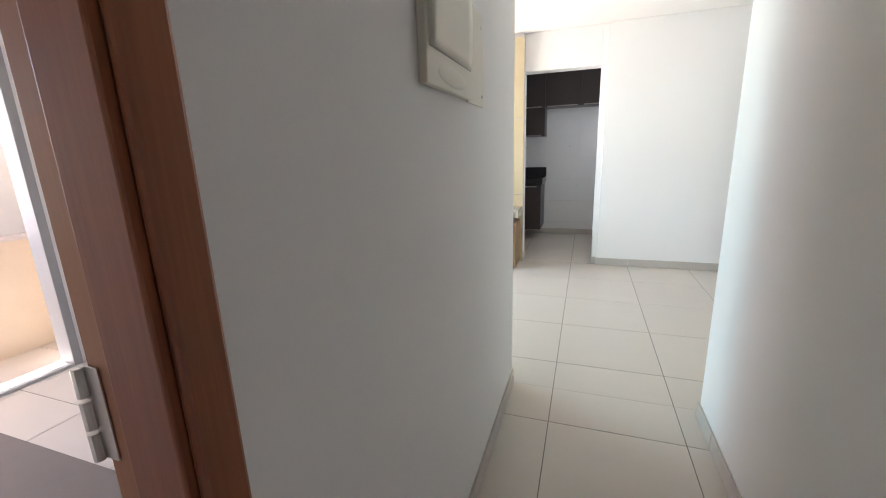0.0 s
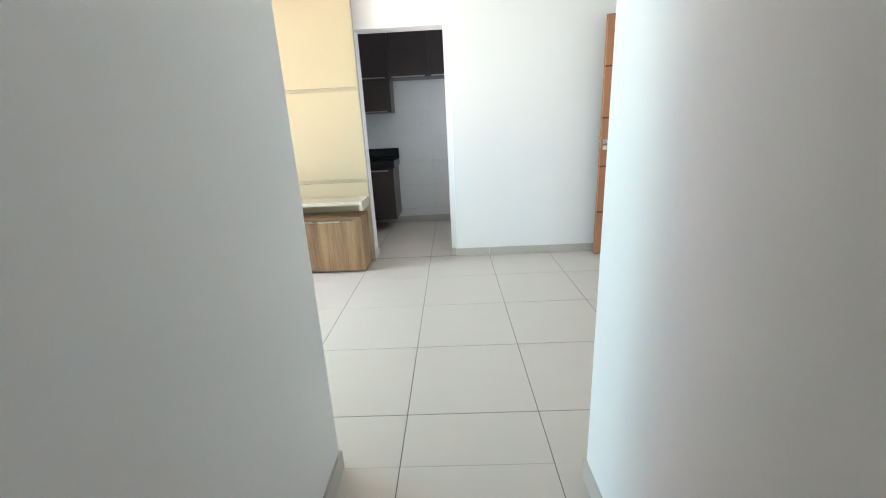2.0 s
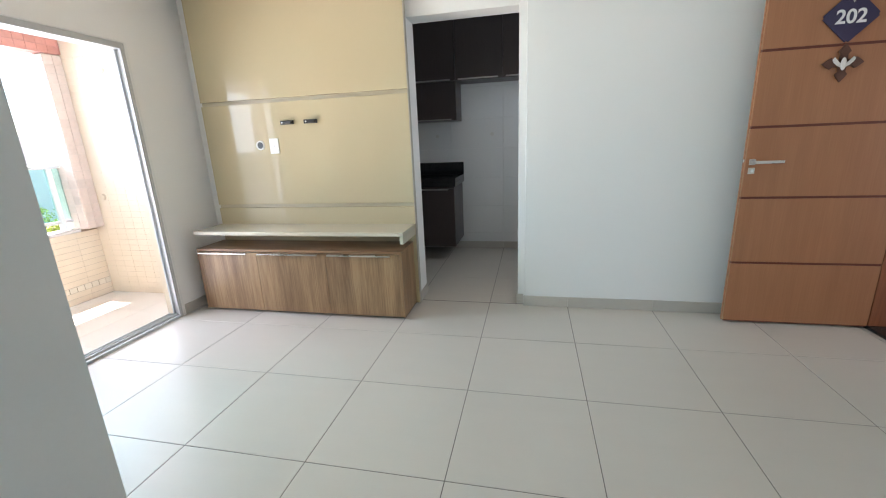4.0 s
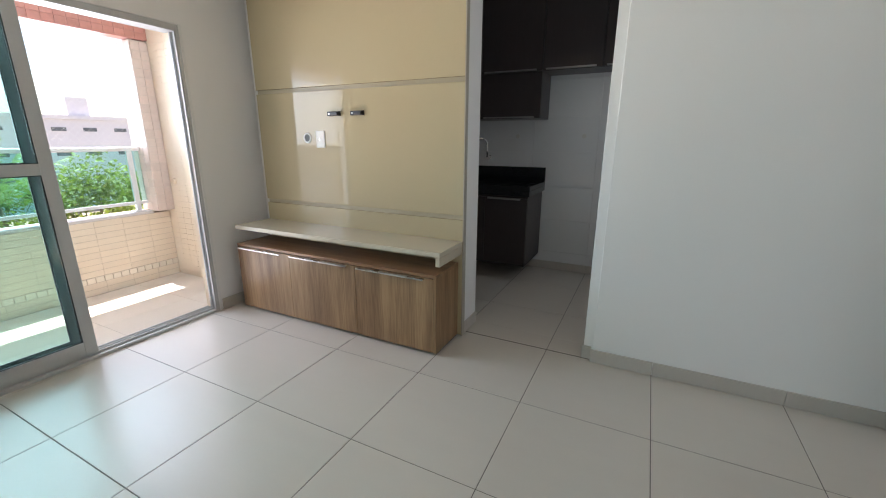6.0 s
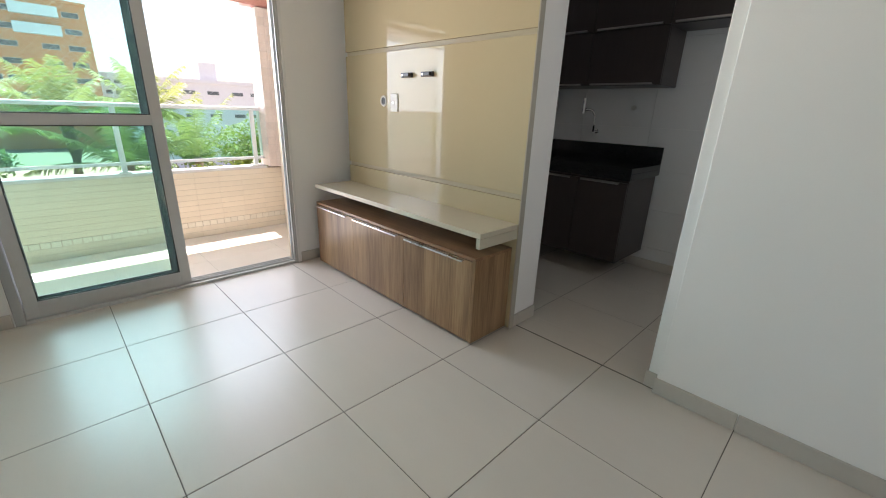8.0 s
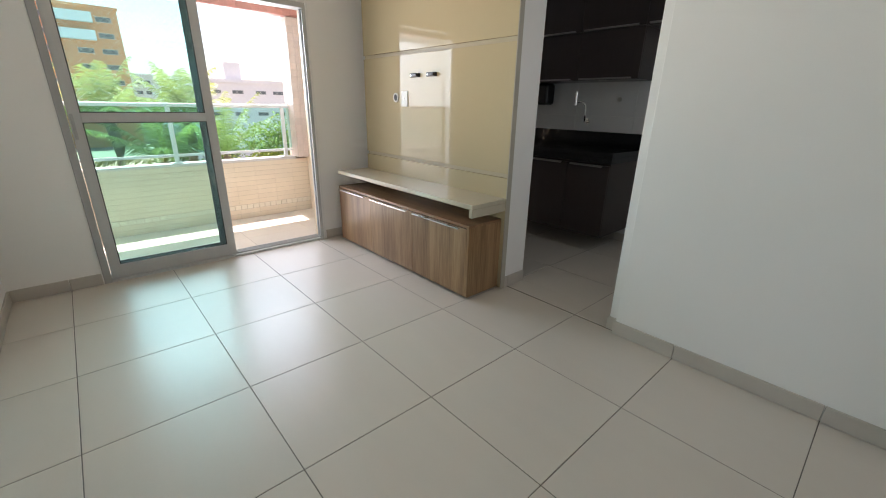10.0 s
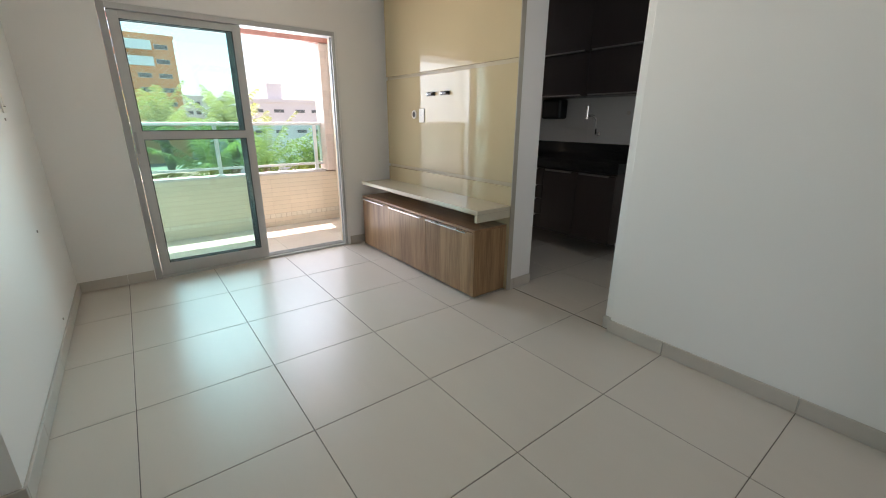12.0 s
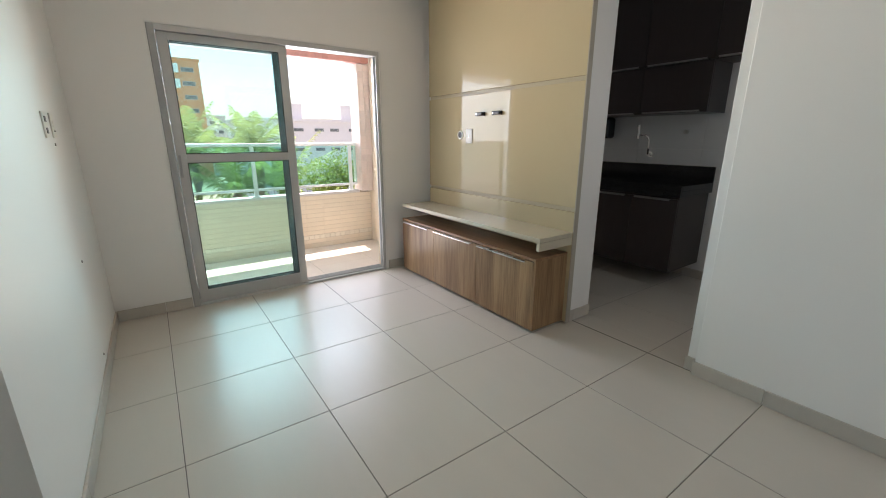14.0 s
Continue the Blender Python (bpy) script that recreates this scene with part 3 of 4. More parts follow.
part("keyhole_plate", boxes([(2.222, 2.258, LY0 - 0.007, LY0 - 0.0005, 1.0, 1.038)], 0.003), M_STEEL, leaf, "steel lock plate")
part("key_cylinder", rod((2.24, LY0 - 0.0072, 1.02), (2.24, LY0 - 0.012, 1.02), 0.009, 14), M_CHROME, leaf)
part("latch", box(LX0 - 0.012, LX0 - 0.0025, LY0 + 0.01, LY0 + 0.026, 1.07, 1.09, 0.002), M_CHROME, leaf, "protruding chrome latch")

fr = thing("door_frame", (3.1, 0.43, 0), "red-brown wooden entrance door frame", "door frame", kind="structure")
part("jamb", box(XE + 0.001, XE + 0.155, DY1 - 0.034, DY1 - 0.002, 0.021, DZ - 0.002, 0.002), M_DOORFRAME, fr)
part("jamb", box(XE - 0.01, XE + 0.17, DY0 + 0.002, DY0 + 0.035, 0.021, DZ - 0.002, 0.002), M_DOORFRAME, fr)
part("head", box(XE - 0.01, XE + 0.155, DY0 + 0.036, DY1 - 0.036, DZ - 0.037, DZ - 0.002, 0.002), M_DOORFRAME, fr)
part("architrave", boxes([(XE - 0.014, XE - 0.001, DY0 - 0.06, DY0 + 0.001, 0.0, DZ + 0.06), (XE - 0.014, XE - 0.001, DY0 + 0.001, DY1 + 0.05, DZ - 0.001, DZ + 0.06)], 0.002), M_DOORFRAME, fr)
solid("threshold", box(XE - 0.005, XE + 0.165, DY0 + 0.003, DY1 - 0.003, -0.001, 0.02, 0.003), M_GRANITE, "black granite threshold in the entrance doorway", "threshold", kind="structure")

sign = thing("number_plaque", (2.607, 0.42, 1.845), "navy diamond-shaped door plaque reading 202, hung by a white ribbon", "door sign")
bm = bmesh.new()
h = 0.139
ring = [(2.607 + dx * h, 1.842 + dz * h) for dx, dz in ((1, 0), (0, 1), (-1, 0), (0, -1))]
fv = [bm.verts.new((x, 0.421, z)) for x, z in ring]
bv = [bm.verts.new((x, 0.4285, z)) for x, z in ring]
bm.faces.new(fv[::-1])
bm.faces.new(bv)
for i in range(4):
    bm.faces.new((fv[i], fv[(i + 1) % 4], bv[(i + 1) % 4], bv[i]))
bmesh.ops.recalc_face_normals(bm, faces=bm.faces)
bmesh.ops.bevel(bm, geom=[e for e in bm.edges if abs(e.verts[0].co.y - e.verts[1].co.y) > 0.004], offset=0.012, segments=3, affect='EDGES')
part("plaque", bm, M_NAVY, sign)


def lettering(text, size, place, parent, material, rot=(90, 0, 0)):
    cu = bpy.data.curves.new("writing", 'FONT')
    cu.body = text
    cu.size = size
    cu.align_x = 'CENTER'
    cu.align_y = 'CENTER'
    cu.extrude = 0.001
    cu.offset = 0.002
    tmp = bpy.data.objects.new("writing", cu)
    me = bpy.data.meshes.new_from_object(tmp)
    bpy.data.objects.remove(tmp)
    bm = bmesh.new()
    bm.from_mesh(me)
    bmesh.ops.transform(bm, matrix=pose(*place, *rot), verts=bm.verts)
    return part("number", bm, material, parent, "white number 202")


lettering("202", 0.098, (2.607, 0.4195, 1.837), sign, M_LETTER)
part("ribbon", sweep([(2.575, 0.424, 1.925), (2.59, 0.422, 1.955), (2.607, 0.42, 1.915), (2.62, 0.422, 1.955), (2.635, 0.424, 1.975)], 0.009, 6), M_PEARL, sign, "white ribbon bow", True)

orn = thing("door_ornament", (2.61, 0.425, 1.6), "small dark carved cross ornament with a white dove", "ornament")
bm = bmesh.new()
for k in range(4):
    a = k * math.pi / 2
    ca, sa = math.cos(a), math.sin(a)
    prof = [(0.0, 0.022), (0.045, 0.018), (0.06, 0.03), (0.08, 0.017), (0.1, 0.0)]
    pts = prof + [(u, -v) for u, v in prof[-2::-1]]
    vs = [bm.verts.new((2.61 + u * ca - v * sa, 0.42, 1.605 + u * sa + v * ca)) for u, v in pts]
    vb = [bm.verts.new((2.61 + u * ca - v * sa, 0.4285, 1.605 + u * sa + v * ca)) for u, v in pts]
    bm.faces.new(vs)
    bm.faces.new(vb[::-1])
    n = len(vs)
    for i in range(n):
        bm.faces.new((vs[i], vb[i], vb[(i + 1) % n], vs[(i + 1) % n]))
bmesh.ops.recalc_face_normals(bm, faces=bm.faces)
part("cross", bm, M_BRONZE, orn)
bm = bmesh.new()
for s in (1, -1):
    pts = [(0.004, -0.012), (0.02, 0.004), (0.045, 0.032), (0.055, 0.02), (0.047, 0.004), (0.03, -0.012), (0.012, -0.022)]
    vs = [bm.verts.new((2.61 + s * u, 0.4165, 1.605 + v)) for u, v in pts]
    vb = [bm.verts.new((2.61 + s * u, 0.4195, 1.605 + v)) for u, v in pts]
    bm.faces.new(vs if s < 0 else vs[::-1])
    for i in range(len(pts)):
        j = (i + 1) % len(pts)
        bm.faces.new((vs[i], vs[j], vb[j], vb[i]))
bmesh.ops.recalc_face_normals(bm, faces=bm.faces)
one = bmesh.new()
bmesh.ops.create_uvsphere(one, u_segments=10, v_segments=8, radius=1.0)
bmesh.ops.scale(one, vec=(0.014, 0.006, 0.034), verts=one.verts)
bmesh.ops.translate(one, vec=(2.61, 0.416, 1.6), verts=one.verts)
merge(one, bm)
part("dove", bm, M_PEARL, orn, "white dove relief")

# ---- corridor: breaker box, bedroom door frame ----
bx = thing("breaker_box", (CL, -3.15, 1.6), "white plastic electrical breaker box with a curved lid", "breaker box")
part("case", box(CL + 0.0005, CL + 0.022, -3.34, -2.975, 1.452, 1.79, 0.004), M_CREAM_PL, bx)
bm = bmesh.new()
nseg = 12
rows = []
for i in range(nseg + 1):
    u = i / nseg
    z = 1.533 + 0.222 * u
    rows.append([bm.verts.new((CL + 0.0222 + 0.008 * math.sin(math.pi * (0.15 + 0.7 * u)), y, z + 0.018 * u * math.sin(math.pi * (y + 3.325) / 0.335))) for y in np.linspace(-3.325, -2.99, 9)])
for a, b in zip(rows, rows[1:]):
    for k in range(8):
        bm.faces.new((a[k], a[k + 1], b[k + 1], b[k]))
ext = bmesh.ops.extrude_face_region(bm, geom=list(bm.faces))
bmesh.ops.translate(bm, vec=(-0.012, 0, 0), verts=[v for v in ext["geom"] if isinstance(v, bmesh.types.BMVert)])
bmesh.ops.recalc_face_normals(bm, faces=bm.faces)
part("lid", bm, M_CREAM_PL, bx, "bulging hinged lid", True)
part("seam", box(CL + 0.0215, CL + 0.0226, -3.325, -2.99, 1.5285, 1.5315), M_CONC, bx, "thin dark seam under the lid")
one = bmesh.new()
bmesh.ops.create_uvsphere(one, u_segments=20, v_segments=10, radius=1.0)
bmesh.ops.scale(one, vec=(0.0028, 0.12, 0.024), verts=one.verts)
bmesh.ops.translate(one, vec=(CL + 0.0215, -3.155, 1.487), verts=one.verts)
part("finger_grip", one, M_CREAM_PL, bx, "shallow moulded finger grip", True)
cv = thing("junction_cover", (CL, -2.87, 1.6), "flat white junction cover plate with corner screws", "cover plate")
part("cover", box(CL + 0.0005, CL + 0.007, -2.97, -2.778, 1.449, 1.732, 0.002), M_CREAM_PL, cv)
for y in (-2.95, -2.80):
    for z in (1.482, 1.692):
        part("screw", rod((CL + 0.0072, y, z), (CL + 0.009, y, z), 0.006, 10), M_STEEL, cv)

df = thing("bedroom_door_frame", (0.31, -3.95, 0), "red-brown wooden bedroom door frame with steel hinges", "door frame", kind="structure")
part("jamb", box(0.243, CL + 0.004, -3.968, -3.932, 0, 2.1, 0.003), M_DOOR, df)
part("stop", box(0.30, CL + 0.004, -3.982, -3.9685, 0, 2.1, 0.003), M_DOORFRAME, df)
part("architrave", box(CL + 0.0045, CL + 0.018, -3.972, -3.922, 0, 2.15, 0.005), M_DOORFRAME, df)
part("jamb", box(0.243, CL + 0.004, -4.768, -4.735, 0, 2.1, 0.003), M_DOOR, df)
part("head", box(0.243, CL + 0.004, -4.734, -3.969, 2.085, 2.118, 0.003), M_DOOR, df)
part("architrave", box(CL + 0.0045, CL + 0.018, -4.78, -4.73, 0, 2.15, 0.005), M_DOORFRAME, df)
for z in (0.3, 1.05, 1.8):
    hg = part("hinge", boxes([(0.2345, 0.262, -3.9705, -3.9685, z - 0.055, z + 0.055)], 0.0005), M_STEEL, df, "steel hinge")
    for k in range(3):
        part("knuckle", rod((0.238, -3.974, z - 0.055 + k * 0.038), (0.238, -3.974, z - 0.022 + k * 0.038), 0.006, 10), M_STEEL, hg)

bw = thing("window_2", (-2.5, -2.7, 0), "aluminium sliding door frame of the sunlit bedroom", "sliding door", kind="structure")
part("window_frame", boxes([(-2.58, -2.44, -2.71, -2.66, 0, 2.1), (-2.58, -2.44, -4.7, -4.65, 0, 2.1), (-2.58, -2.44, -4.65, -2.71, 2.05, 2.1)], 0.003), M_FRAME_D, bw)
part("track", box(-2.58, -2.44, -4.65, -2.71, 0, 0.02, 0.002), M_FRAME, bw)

# ---- kitchen ----
KF = 1.745   # front of the lower cabinets


def lower_unit(x0, x1, drawers):
    u = thing("kitchen_base_cabinet", ((x0 + x1) / 2, 2.0, 0.16), "dark brown wall-hung kitchen base cabinet under black granite", "cabinet", "kitchen base cabinets")
    part("carcass", box(x0, x1, KF + 0.019, KY - 0.025, 0.16, 0.808, 0.001), M_KITCHEN, u)
    rows = [(0.163, 0.31), (0.315, 0.48), (0.485, 0.62), (0.625, 0.79)] if drawers else [(0.163, 0.79)]
    for z0, z1 in rows:
        d = part("drawer" if drawers else "door", box(x0 + 0.002, x1 - 0.002, KF, KF + 0.018, z0, z1, 0.001), M_KITCHEN, u)
        part("handle", boxes([(x0 + 0.03, x1 - 0.06, KF - 0.018, KF - 0.0005, z1 - 0.004, z1), (x0 + 0.03, x1 - 0.06, KF - 0.021, KF - 0.018, z1 - 0.014, z1)], 0.0005), M_PULL, d, "thin aluminium edge pull")
    return u


lower_unit(-1.55, -1.1, False)
lower_unit(-1.1, -0.68, True)
lower_unit(-0.68, -0.28, False)
lower_unit(-0.28, 0.12, False)
ct = thing("kitchen_worktop", (-0.7, 2.0, 0.81), "black granite kitchen worktop with upstand", "worktop")
part("slab", box(-1.98, 0.14, KF - 0.02, KY - 0.012, 0.86, 0.90, 0.003), M_GRANITE, ct)
part("apron", boxes([(-1.98, 0.14, KF - 0.02, KF + 0.0, 0.812, 0.8595), (0.12, 0.14, KF + 0.0005, KY - 0.012, 0.812, 0.8595)], 0.001), M_GRANITE, ct)
part("upstand", box(-1.98, 0.14, KY - 0.032, KY - 0.012, 0.9005, 1.035, 0.003), M_GRANITE, ct)


def upper_unit(x0, x1, z0, z1, name="kitchen_wall_cabinet"):
    u = thing(name, ((x0 + x1) / 2, 2.1, z0), "dark brown glossy kitchen wall cabinet", "cabinet", "kitchen wall cabinets")
    part("carcass", box(x0, x1, 1.989, KY - 0.012, z0, z1, 0.001), M_KITCHEN, u)
    d = part("door", box(x0 + 0.002, x1 - 0.002, 1.97, 1.988, z0 + 0.003, z1 - 0.002, 0.001), M_KITCHEN, u)
    part("handle", boxes([(x0 + 0.03, x1 - 0.05, 1.952, 1.9695, z0 + 0.004, z0 + 0.007), (x0 + 0.03, x1 - 0.05, 1.949, 1.952, z0 + 0.004, z0 + 0.016)], 0.0005), M_PULL, d, "thin aluminium edge pull")
    return u


for a, b in ((-1.6, -1.0), (-1.0, -0.43), (-0.43, 0.13)):
    upper_unit(a, b, 1.485, 1.873)
for a, b in ((-1.6, -1.0), (-1.0, -0.43), (-0.43, 0.13), (0.13, 0.62), (0.62, 1.2)):
    upper_unit(a, b, 1.875, 2.515)

tap = thing("kitchen_tap", (-0.46, KY, 1.12), "chrome wall-mounted kitchen tap with a curved swivel spout", "tap")
part("flange", rod((-0.46, KY - 0.009, 1.125), (-0.46, KY - 0.02, 1.125), 0.026, 18), M_CHROME, tap, smooth=False)
part("body", rod((-0.46, KY - 0.0205, 1.125), (-0.46, KY - 0.07, 1.125), 0.013, 14), M_CHROME, tap, smooth=False)
arc = [(-0.46, KY - 0.065, 1.125), (-0.46, KY - 0.068, 1.2)] + [(-0.46 - 0.045 * (1 - math.cos(a)), KY - 0.07 - 0.02 * a, 1.25 + 0.06 * math.sin(a)) for a in np.linspace(0, math.pi * 0.6, 9)] + [(-0.53, KY - 0.12, 1.31)]
part("spout", sweep(arc, 0.0095), M_CHROME, tap, smooth=True)
part("aerator", rod((-0.545, KY - 0.125, 1.275), (-0.545, KY - 0.125, 1.4), 0.0155, 16), M_CHROME, tap, smooth=False)
for x in (-0.159, 0.474):
    solid("pipe_cap", rod((x, KY - 0.0085, 1.332), (x, KY - 0.02, 1.332), 0.02, 16), M_STEEL, "small round metal cap on the kitchen wall", "pipe cap", origin=(x, KY, 1.332))
# plain box added for a dark rounded shape under the wall cabinets
wp = thing("dark_rounded_box", (-0.99, KY - 0.09, 1.3), "plain dark rounded box under the kitchen wall cabinets", "appliance")
part("housing", box(-1.12, -0.865, KY - 0.16, KY - 0.012, 1.275, 1.484, 0.03, 4), M_BLACK, wp)

# ---- outdoors ----
GZ = -6.5
M_GROUND = surface("dry_ground", (0.22, 0.19, 0.14), 0.9, 0.2, 0.3, 6, 0.3)
M_TOWER = surface("ochre_facade_tile", (0.54, 0.235, 0.095), 0.6, 0.05, 0.3, 3, 0.05)
M_WHITEB = surface("white_facade", (0.64, 0.60, 0.615), 0.7, 0.05, 0.3, 3, 0.05)
M_BLUE = surface("pale_blue_balcony", (0.55, 0.66, 0.70), 0.4, 0.05)
M_WIN = surface("dark_window_glass", (0.10, 0.11, 0.12), 0.2, 0.2, 0.5, 3, 0.0)
M_BARK = surface("palm_bark", (0.20, 0.15, 0.10), 0.9, 0.25, 3, 30, 0.5)


def leafmat(name, a, b):
    m, nt, bs = mat_base(name)
    g = nt.nodes.new("ShaderNodeNewGeometry")
    nt.links.new(ramp(nt, g.outputs["Random Per Island"], [(0.0, a), (1.0, b)]), bs.inputs["Base Color"])
    bs.inputs["Roughness"].default_value = 0.5
    bs.inputs["Transmission Weight"].default_value = 0.0
    tr = nt.nodes.new("ShaderNodeBsdfTranslucent")
    tr.inputs["Color"].default_value = (*shade(b, 1.15), 1)
    mx = nt.nodes.new("ShaderNodeMixShader")
    mx.inputs[0].default_value = 0.35
    nt.links.new(bs.outputs[0], mx.inputs[1])
    nt.links.new(tr.outputs[0], mx.inputs[2])
    nt.links.new(mx.outputs[0], nt.nodes["Material Output"].inputs["Surface"])
    return m


M_PALM = leafmat("palm_leaf", (0.04, 0.08, 0.025), (0.33, 0.36, 0.11))
M_LEAF = leafmat("tree_leaf", (0.07, 0.115, 0.015), (0.20, 0.25, 0.035))
M_LEAF_D = leafmat("dark_tree_leaf", (0.06, 0.11, 0.03), (0.16, 0.24, 0.07))

solid("ground", boxes([(-1500, 1500, -1500, 1500, GZ - 0.5, GZ)]), M_GROUND, "dry sandy ground between the buildings", "ground", "structure")


def facade(name, x, y0, y1, top, mat, label, rows, cols, win, depth=14.0, bands=()):
    """A block whose east front, at x, carries rows of recessed windows."""
    b = thing(name, (x, (y0 + y1) / 2, GZ), label, "building")
    part("wall", boxes([(x - depth, x, y0, y1, GZ, top)]), mat, b)
    part("roof", boxes([(x - depth - 0.2, x + 0.2, y0 - 0.2, y1 + 0.2, top + 0.005, top + 0.4)]), mat, b)
    ww, wh = win
    for z in rows:
        for y in cols:
            w = part("window", boxes([(x + 0.01, x + 0.06, y - ww / 2 - 0.04, y + ww / 2 + 0.04, z - wh / 2 - 0.04, z - wh / 2), (x + 0.01, x + 0.06, y - ww / 2 - 0.04, y + ww / 2 + 0.04, z + wh / 2, z + wh / 2 + 0.04),
                     (x + 0.01, x + 0.06, y - ww / 2 - 0.04, y - ww / 2, z - wh / 2, z + wh / 2), (x + 0.01, x + 0.06, y + ww / 2, y + ww / 2 + 0.04, z - wh / 2, z + wh / 2)]), M_WHITEB, b)
            part("pane", boxes([(x + 0.005, x + 0.03, y - ww / 2, y + ww / 2, z - wh / 2, z + wh / 2)]), M_WIN, w, "dark window pane")
    for y0b, y1b, z0b, z1b in bands:
        part("balcony", boxes([(x + 0.01, x + 1.0, y0b, y1b, z0b, z1b)]), M_BLUE, b, "pale blue balcony front")
    return b


facade("apartment_tower", -88, -14.0, 7.9, 14.4, M_TOWER, "tall ochre tiled apartment tower with pale blue balconies", [12.9, 10.6, 8.3, 6.0, 3.7, 1.4], [-8.0, -4.0, -1.5, 3.0, 6.0], (1.9, 0.7),
       bands=[(-0.6, 4.6, 12.3, 13.7), (-0.6, 4.6, 9.8, 11.2)])
wb = facade("white_apartment_block", -56, 8.5, 46.0, 3.35, M_WHITEB, "long white apartment block with small windows and stair towers", [2.3, -0.3, -2.9], [10.0, 12.6, 15.2, 18.0, 20.2, 23.0, 26.0, 29.0, 32.5], (1.3, 0.4))
for y0, y1 in ((14.1, 16.0), (21.5, 23.5), (32.0, 34.0)):
    part("stair_tower", boxes([(-60, -56.5, y0, y1, 3.76, 5.7)]), M_WHITEB, wb)
facade("distant_block", -95, 8.6, 12.0, 5.2, M_WHITEB, "small white building far behind the trees", [4.2, 2.4], [9.6, 11.0], (0.9, 0.6), 8.0)


def frond(bm, base, yaw, rise, length, rng, leaf=0.36):
    """A palm frond: an arched rib with two rows of narrow drooping leaflets."""
    pts = []
    p = Vector(base)
    pitch = rise
    droop = rng.uniform(0.35, 0.8)
    n = 16
    for i in range(n + 1):
        pts.append(p.copy())
        d = Vector((math.cos(yaw) * math.cos(pitch), math.sin(yaw) * math.cos(pitch), math.sin(pitch)))
        p = p + d * (length / n)
        pitch -= (0.35 + 1.5 * i / n) * droop / n
    for i in range(n):
        a, b = pts[i], pts[i + 1]
        side = (b - a).cross(Vector((0, 0, 1))).normalized()
        w = 0.022 * (1 - i / n) + 0.005
        bm.faces.new([bm.verts.new(q) for q in (a - side * w, a + side * w, b + side * w * 0.8, b - side * w * 0.8)])
        if i < 2:
            continue
        for s in (1, -1):
            for k in range(3):
                o = a.lerp(b, k / 3)
                f = (i + k / 3) / n
                ll = leaf * (0.35 + math.sin(math.pi * min(1, f * 0.95 + 0.05)) * 0.75) * (0.8 + 0.4 * rng.random())
                d = (side * s * 0.8 + (b - a).normalized() * 0.65 + Vector((0, 0, -0.1 - 0.6 * rng.random()))).normalized()
                up = d.cross((b - a).normalized()).normalized()
                wd = d.cross(up).normalized() * 0.013
                m = o + d * ll * 0.5
                e = o + d * ll + Vector((0, 0, -0.22 * ll))
                bm.faces.new([bm.verts.new(q) for q in (o - wd * 0.6, o + wd * 0.6, m + wd, e, m - wd)])


def palm(x, y, top, seed, length=2.6, count=20):
    rng = random.Random(seed)
    p = thing("palm_tree", (x, y, GZ), "coconut palm with arching green fronds", "palm tree", "palms")
    lean = [(x + 0.25 * math.sin(k * 0.5 + seed), y + 0.12 * math.cos(k * 0.6), GZ + (top - GZ) * k / 10) for k in range(11)]
    lean[-1] = (x, y, top)
    part("trunk", sweep(lean, 0.13, 10), M_BARK, p, smooth=True)
    bm = bmesh.new()
    for k in range(count):
        yaw = k * 2.39996 + rng.random() * 0.4
        frond(bm, (x, y, top), yaw, 1.45 - 1.25 * (k / count) + rng.uniform(-0.12, 0.12), length * rng.uniform(0.8, 1.1), rng)
    part("crown", bm, M_PALM, p)
    return p


palm(-12.1, -0.78, 0.8, 3, 1.55, 15)
palm(-12.6, 1.05, 0.85, 8, 1.55, 15)
palm(-11.6, 0.2, -0.35, 5, 1.9, 16)
palm(-13.0, -3.2, 0.4, 11, 2.6, 20)
palm(-15.0, 2.6, -0.6, 14, 2.4, 18)


def leafy(name, x, y, z0, z1, rx, ry, count, mat, seed, label, size=0.11):
    """A tree: a forked trunk and an uneven crown of many small leaves."""
    rng = random.Random(seed)
    t = thing(name, (x, y, GZ), label, "tree", "trees")
    bm = rod((x, y, GZ), (x, y, z0 + 0.3), 0.16, 10, 0.1)
    clumps = []
    for k in range(26):
        a, r, h = rng.uniform(0, 6.283), math.sqrt(rng.random()), rng.random()
        c = Vector((x + rx * r * math.cos(a), y + ry * r * math.sin(a), z0 + (z1 - z0) * (h * (1 - 0.45 * r * r))))
        clumps.append((c, rng.uniform(0.35, 0.75)))
        rod((x, y, z0 - 0.2), c, 0.035, 5, 0.01, bm=bm)
    part("trunk", bm, M_BARK, t)
    vs, fs = [], []
    for k in range(count):
        c, s = clumps[rng.randrange(len(clumps))]
        d = Vector((rng.gauss(0, 1), rng.gauss(0, 1), rng.gauss(0, 0.8)))
        d = d.normalized() * s * rng.random() ** 0.4
        q = Euler((rng.uniform(-0.9, 0.9), rng.uniform(-0.9, 0.9), rng.uniform(0, 6.283))).to_matrix()
        l = size * rng.uniform(0.6, 1.3)
        n = len(vs)
        for u, v, w in ((0, 0, 0), (0.45, 0.35, 0.06), (1, 0, -0.1), (0.45, -0.35, 0.06)):
            vs.append(c + d + q @ Vector((u * l, v * l, w * l)))
        fs.append((n, n + 1, n + 2, n + 3))
    me = bpy.data.meshes.new("crown")
    o = ORIGIN[t]
    me.from_pydata([v - o for v in vs], [], fs)
    me.materials.append(mat)
    cr = new("crown", me)
    cr.parent = t
    ORIGIN[cr] = o
    return t


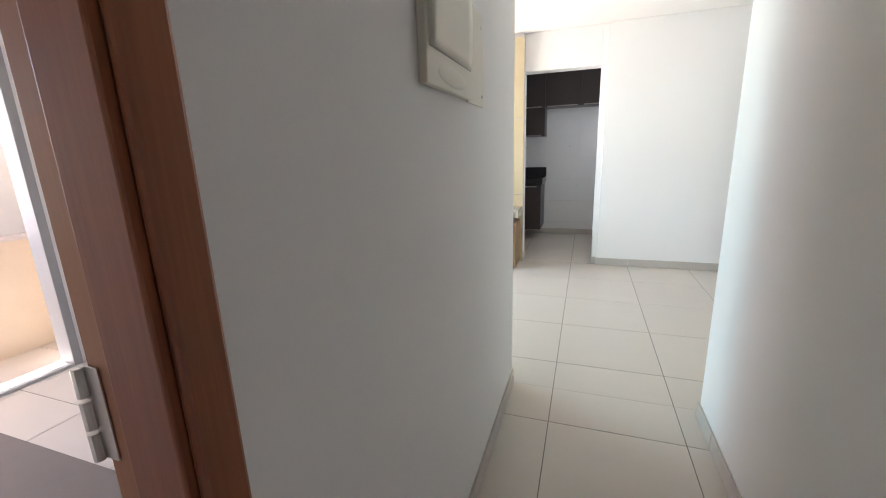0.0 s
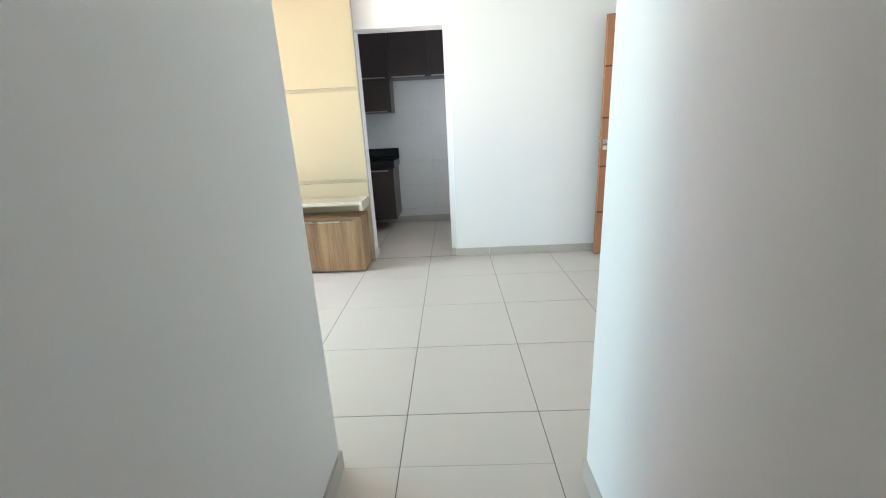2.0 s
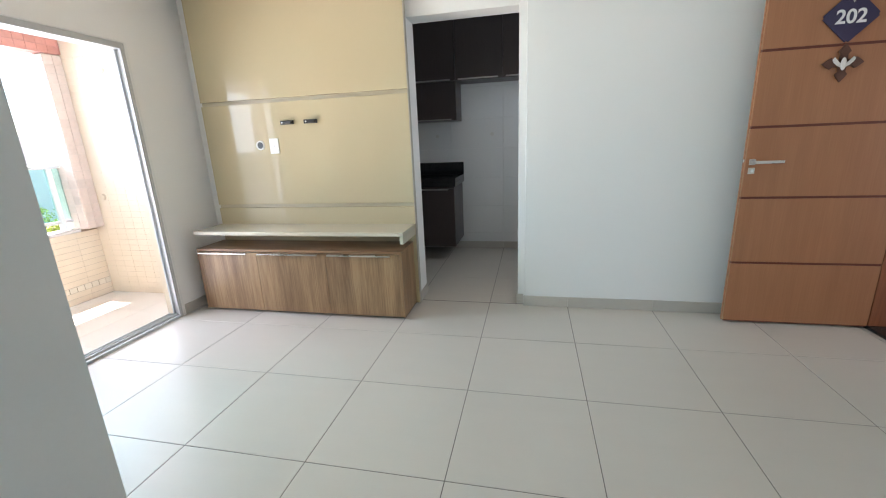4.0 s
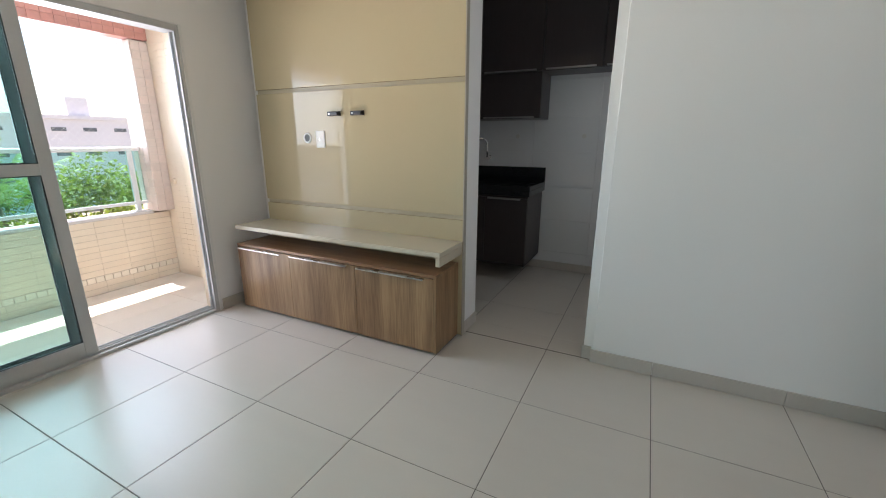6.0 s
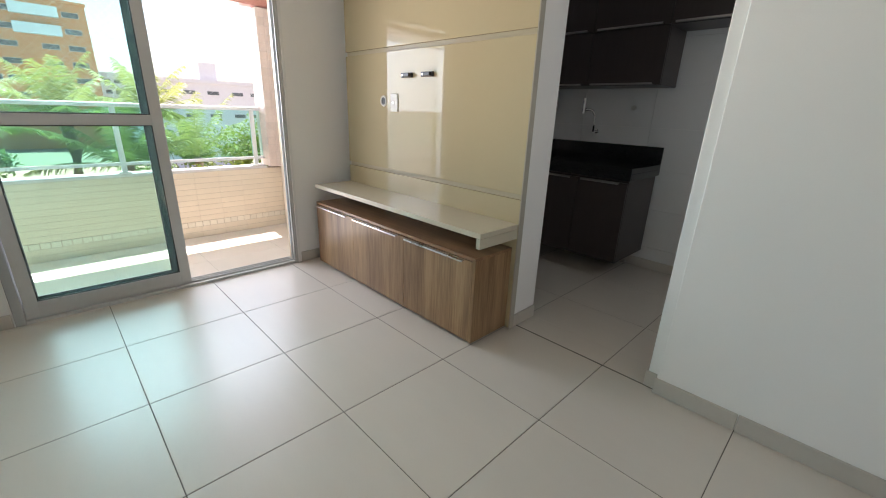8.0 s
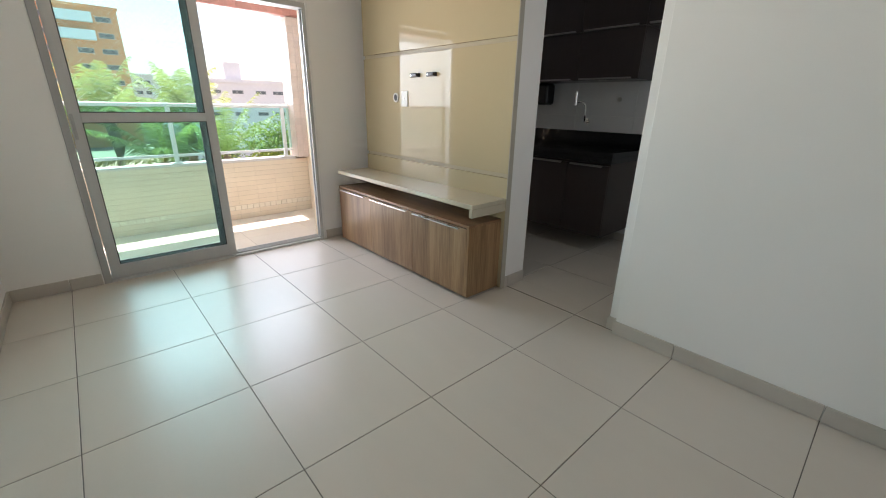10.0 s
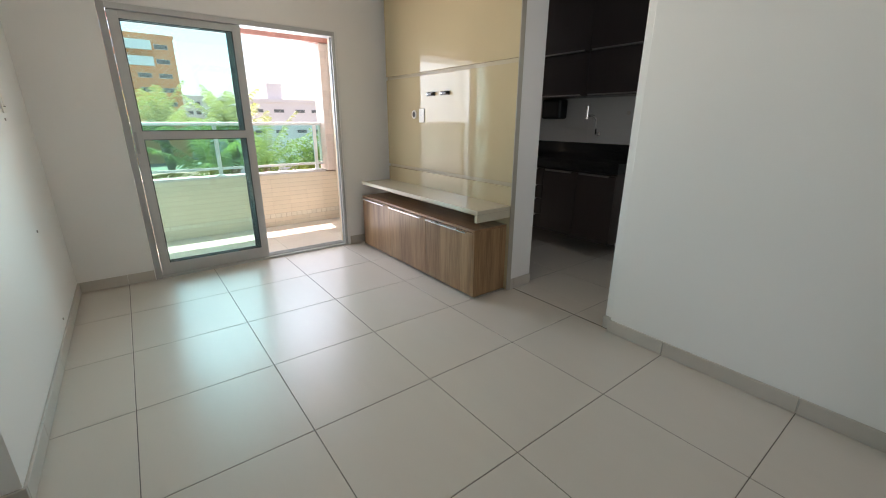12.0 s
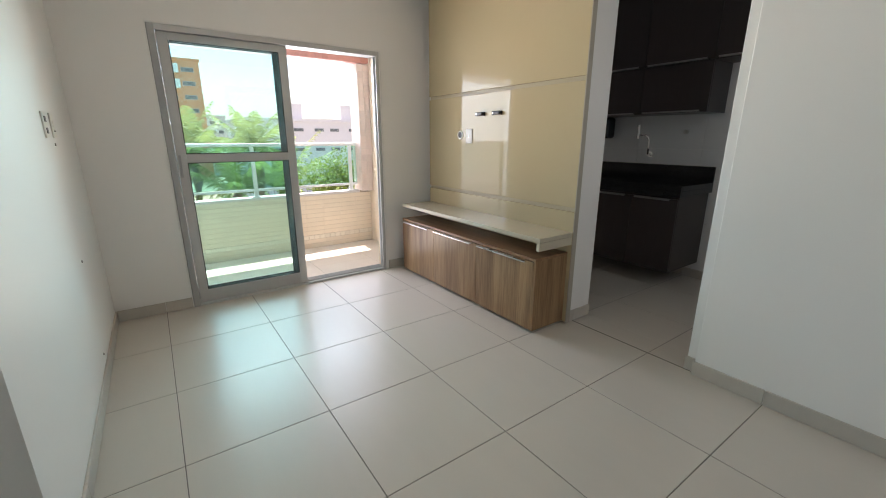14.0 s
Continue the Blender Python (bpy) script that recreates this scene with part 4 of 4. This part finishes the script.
leafy("tree", -11.6, 3.3, -3.2, 0.55, 1.6, 1.7, 9000, M_LEAF, 21, "bright green leafy tree beside the palms")
leafy("tree", -14.5, 6.2, -3.5, 0.5, 2.2, 2.4, 9000, M_LEAF, 22, "bright green leafy tree before the white block")
leafy("tree", -13.0, -2.2, -4.5, -0.4, 2.2, 2.2, 8000, M_LEAF_D, 23, "dark green leafy tree under the palms", 0.14)
leafy("tree", -10.4, 1.2, -4.8, -0.7, 1.6, 1.9, 8000, M_LEAF_D, 24, "dark green leafy tree below the balcony", 0.13)
leafy("tree", -20.0, 11.0, -3.5, 0.3, 3.5, 4.0, 9000, M_LEAF, 25, "green leafy tree before the white block", 0.2)
leafy("tree", -24.0, 4.5, -4.5, 0.2, 3.5, 4.0, 9000, M_LEAF_D, 26, "dark green leafy tree farther off", 0.22)
leafy("tree", -22.0, -6.0, -4.5, 0.6, 3.5, 4.0, 9000, M_LEAF_D, 27, "dark green leafy tree before the tower", 0.22)

# ---- wall and floor pieces ----
lay_tiles(XW, XE, YS, 0.61, floor)
lay_tiles(CL, CR, YB, YS, floor)
lay_tiles(CR, XE, YSE, YS, floor)
lay_tiles(KD0, KD1, 0.61, 0.79, floor)
lay_tiles(KX0, KX1, 0.79, KY, floor)
lay_tiles(XE + 0.166, 6.25, YSE, 2.9, floor)
lay_tiles(-2.45, 0.25, YB, -2.22, floor)
lay_tiles(0.25, CL, -4.735, -3.968, floor)

kw = thing("kitchen_wall_tiles", (0, KY, 0), "white glazed kitchen wall tiles with faint joints", "wall tiles", kind="structure")
for i in range(-4, 3):
    for j in range(8):
        a, b = max(KX0, i * 0.6 + 0.001), min(KX1, (i + 1) * 0.6 - 0.001)
        c, d = max(0.0, j * 0.33 - 0.14 + 0.001), min(CEIL, (j + 1) * 0.33 - 0.14 - 0.001)
        if b - a > 0.02 and d - c > 0.02:
            piece("wall_tile", (b - a, 0.007, d - c), ((a + b) / 2, KY - 0.0038, (c + d) / 2), M_KWALL, kw, 0.001)

lay_tiles(-3.05, -1.95, -2.24, BYN, balc, 0.6, 0.0012, 0.1, 0.1, M_BFLOOR, 0.0, "balcony_tile")
lay_tiles(-3.05, -2.6, -4.7, -2.4, balc, 0.45, 0.004, 0.1, 0.1, M_BFLOOR, 0.0, "balcony_tile")

# parapet: long flat tiles, with one course of paler squares near the floor
TH = 0.052
for j in range(12):
    band = j == 2
    step, gap = (0.064, 0.006) if band else (0.212, 0.0014)
    for k in range(math.ceil((BYN + 2.24) / step)):
        y0 = -2.24 + k * step
        y1 = min(BYN, y0 + step)
        if y1 - y0 > 0.02:
            piece("parapet_tile", (0.012 if band else 0.007, y1 - y0 - gap, TH - (0.006 if band else 0.0035)), (BX - (0.002 if band else 0.0045), (y0 + y1) / 2, (j + 0.5) * TH), M_BAND if band else M_BTILE, parapet, 0.001)

# pillar and beam: small mosaic tiles
for j in range(20):
    z = 0.652 + (j + 0.5) * 0.072
    for k in range(3):
        piece("pillar_tile", (0.077, 0.006, 0.068), (-3.2 + 0.04 + k * 0.08, 0.358, z), M_PTILE, pillar, 0.001)
    for k in range(2):
        piece("pillar_tile", (0.006, 0.065, 0.068), (-2.958, 0.36 + 0.035 + k * 0.07, z), M_PTILE, pillar, 0.001)
for k in range(36):
    for j in range(4):
        piece("beam_tile", (0.006, 0.073, 0.048), (-2.948, -2.2 + k * 0.0755, 2.138 + j * 0.051), M_PINK, beam, 0.001)
    for j in range(2):
        piece("beam_tile", (0.06, 0.073, 0.006), (-2.982 - j * 0.064, -2.2 + k * 0.0755, 2.108), M_PINK, beam, 0.001)
bm = bmesh.new()
for j in range(48):
    for i in range(11):
        x0 = -3.05 + i * 0.106
        x1 = min(-1.95, x0 + 0.1047)
        if x1 > x0:
            box(x0, x1, BYN + 0.001, BYN + 0.0075, j * TH + 0.0006, j * TH + TH - 0.0006, bm=bm)
solid("balcony_wall_tiles", bm, M_BTILE, "small cream tiles of the balcony end wall", "wall tiles", kind="stuff")
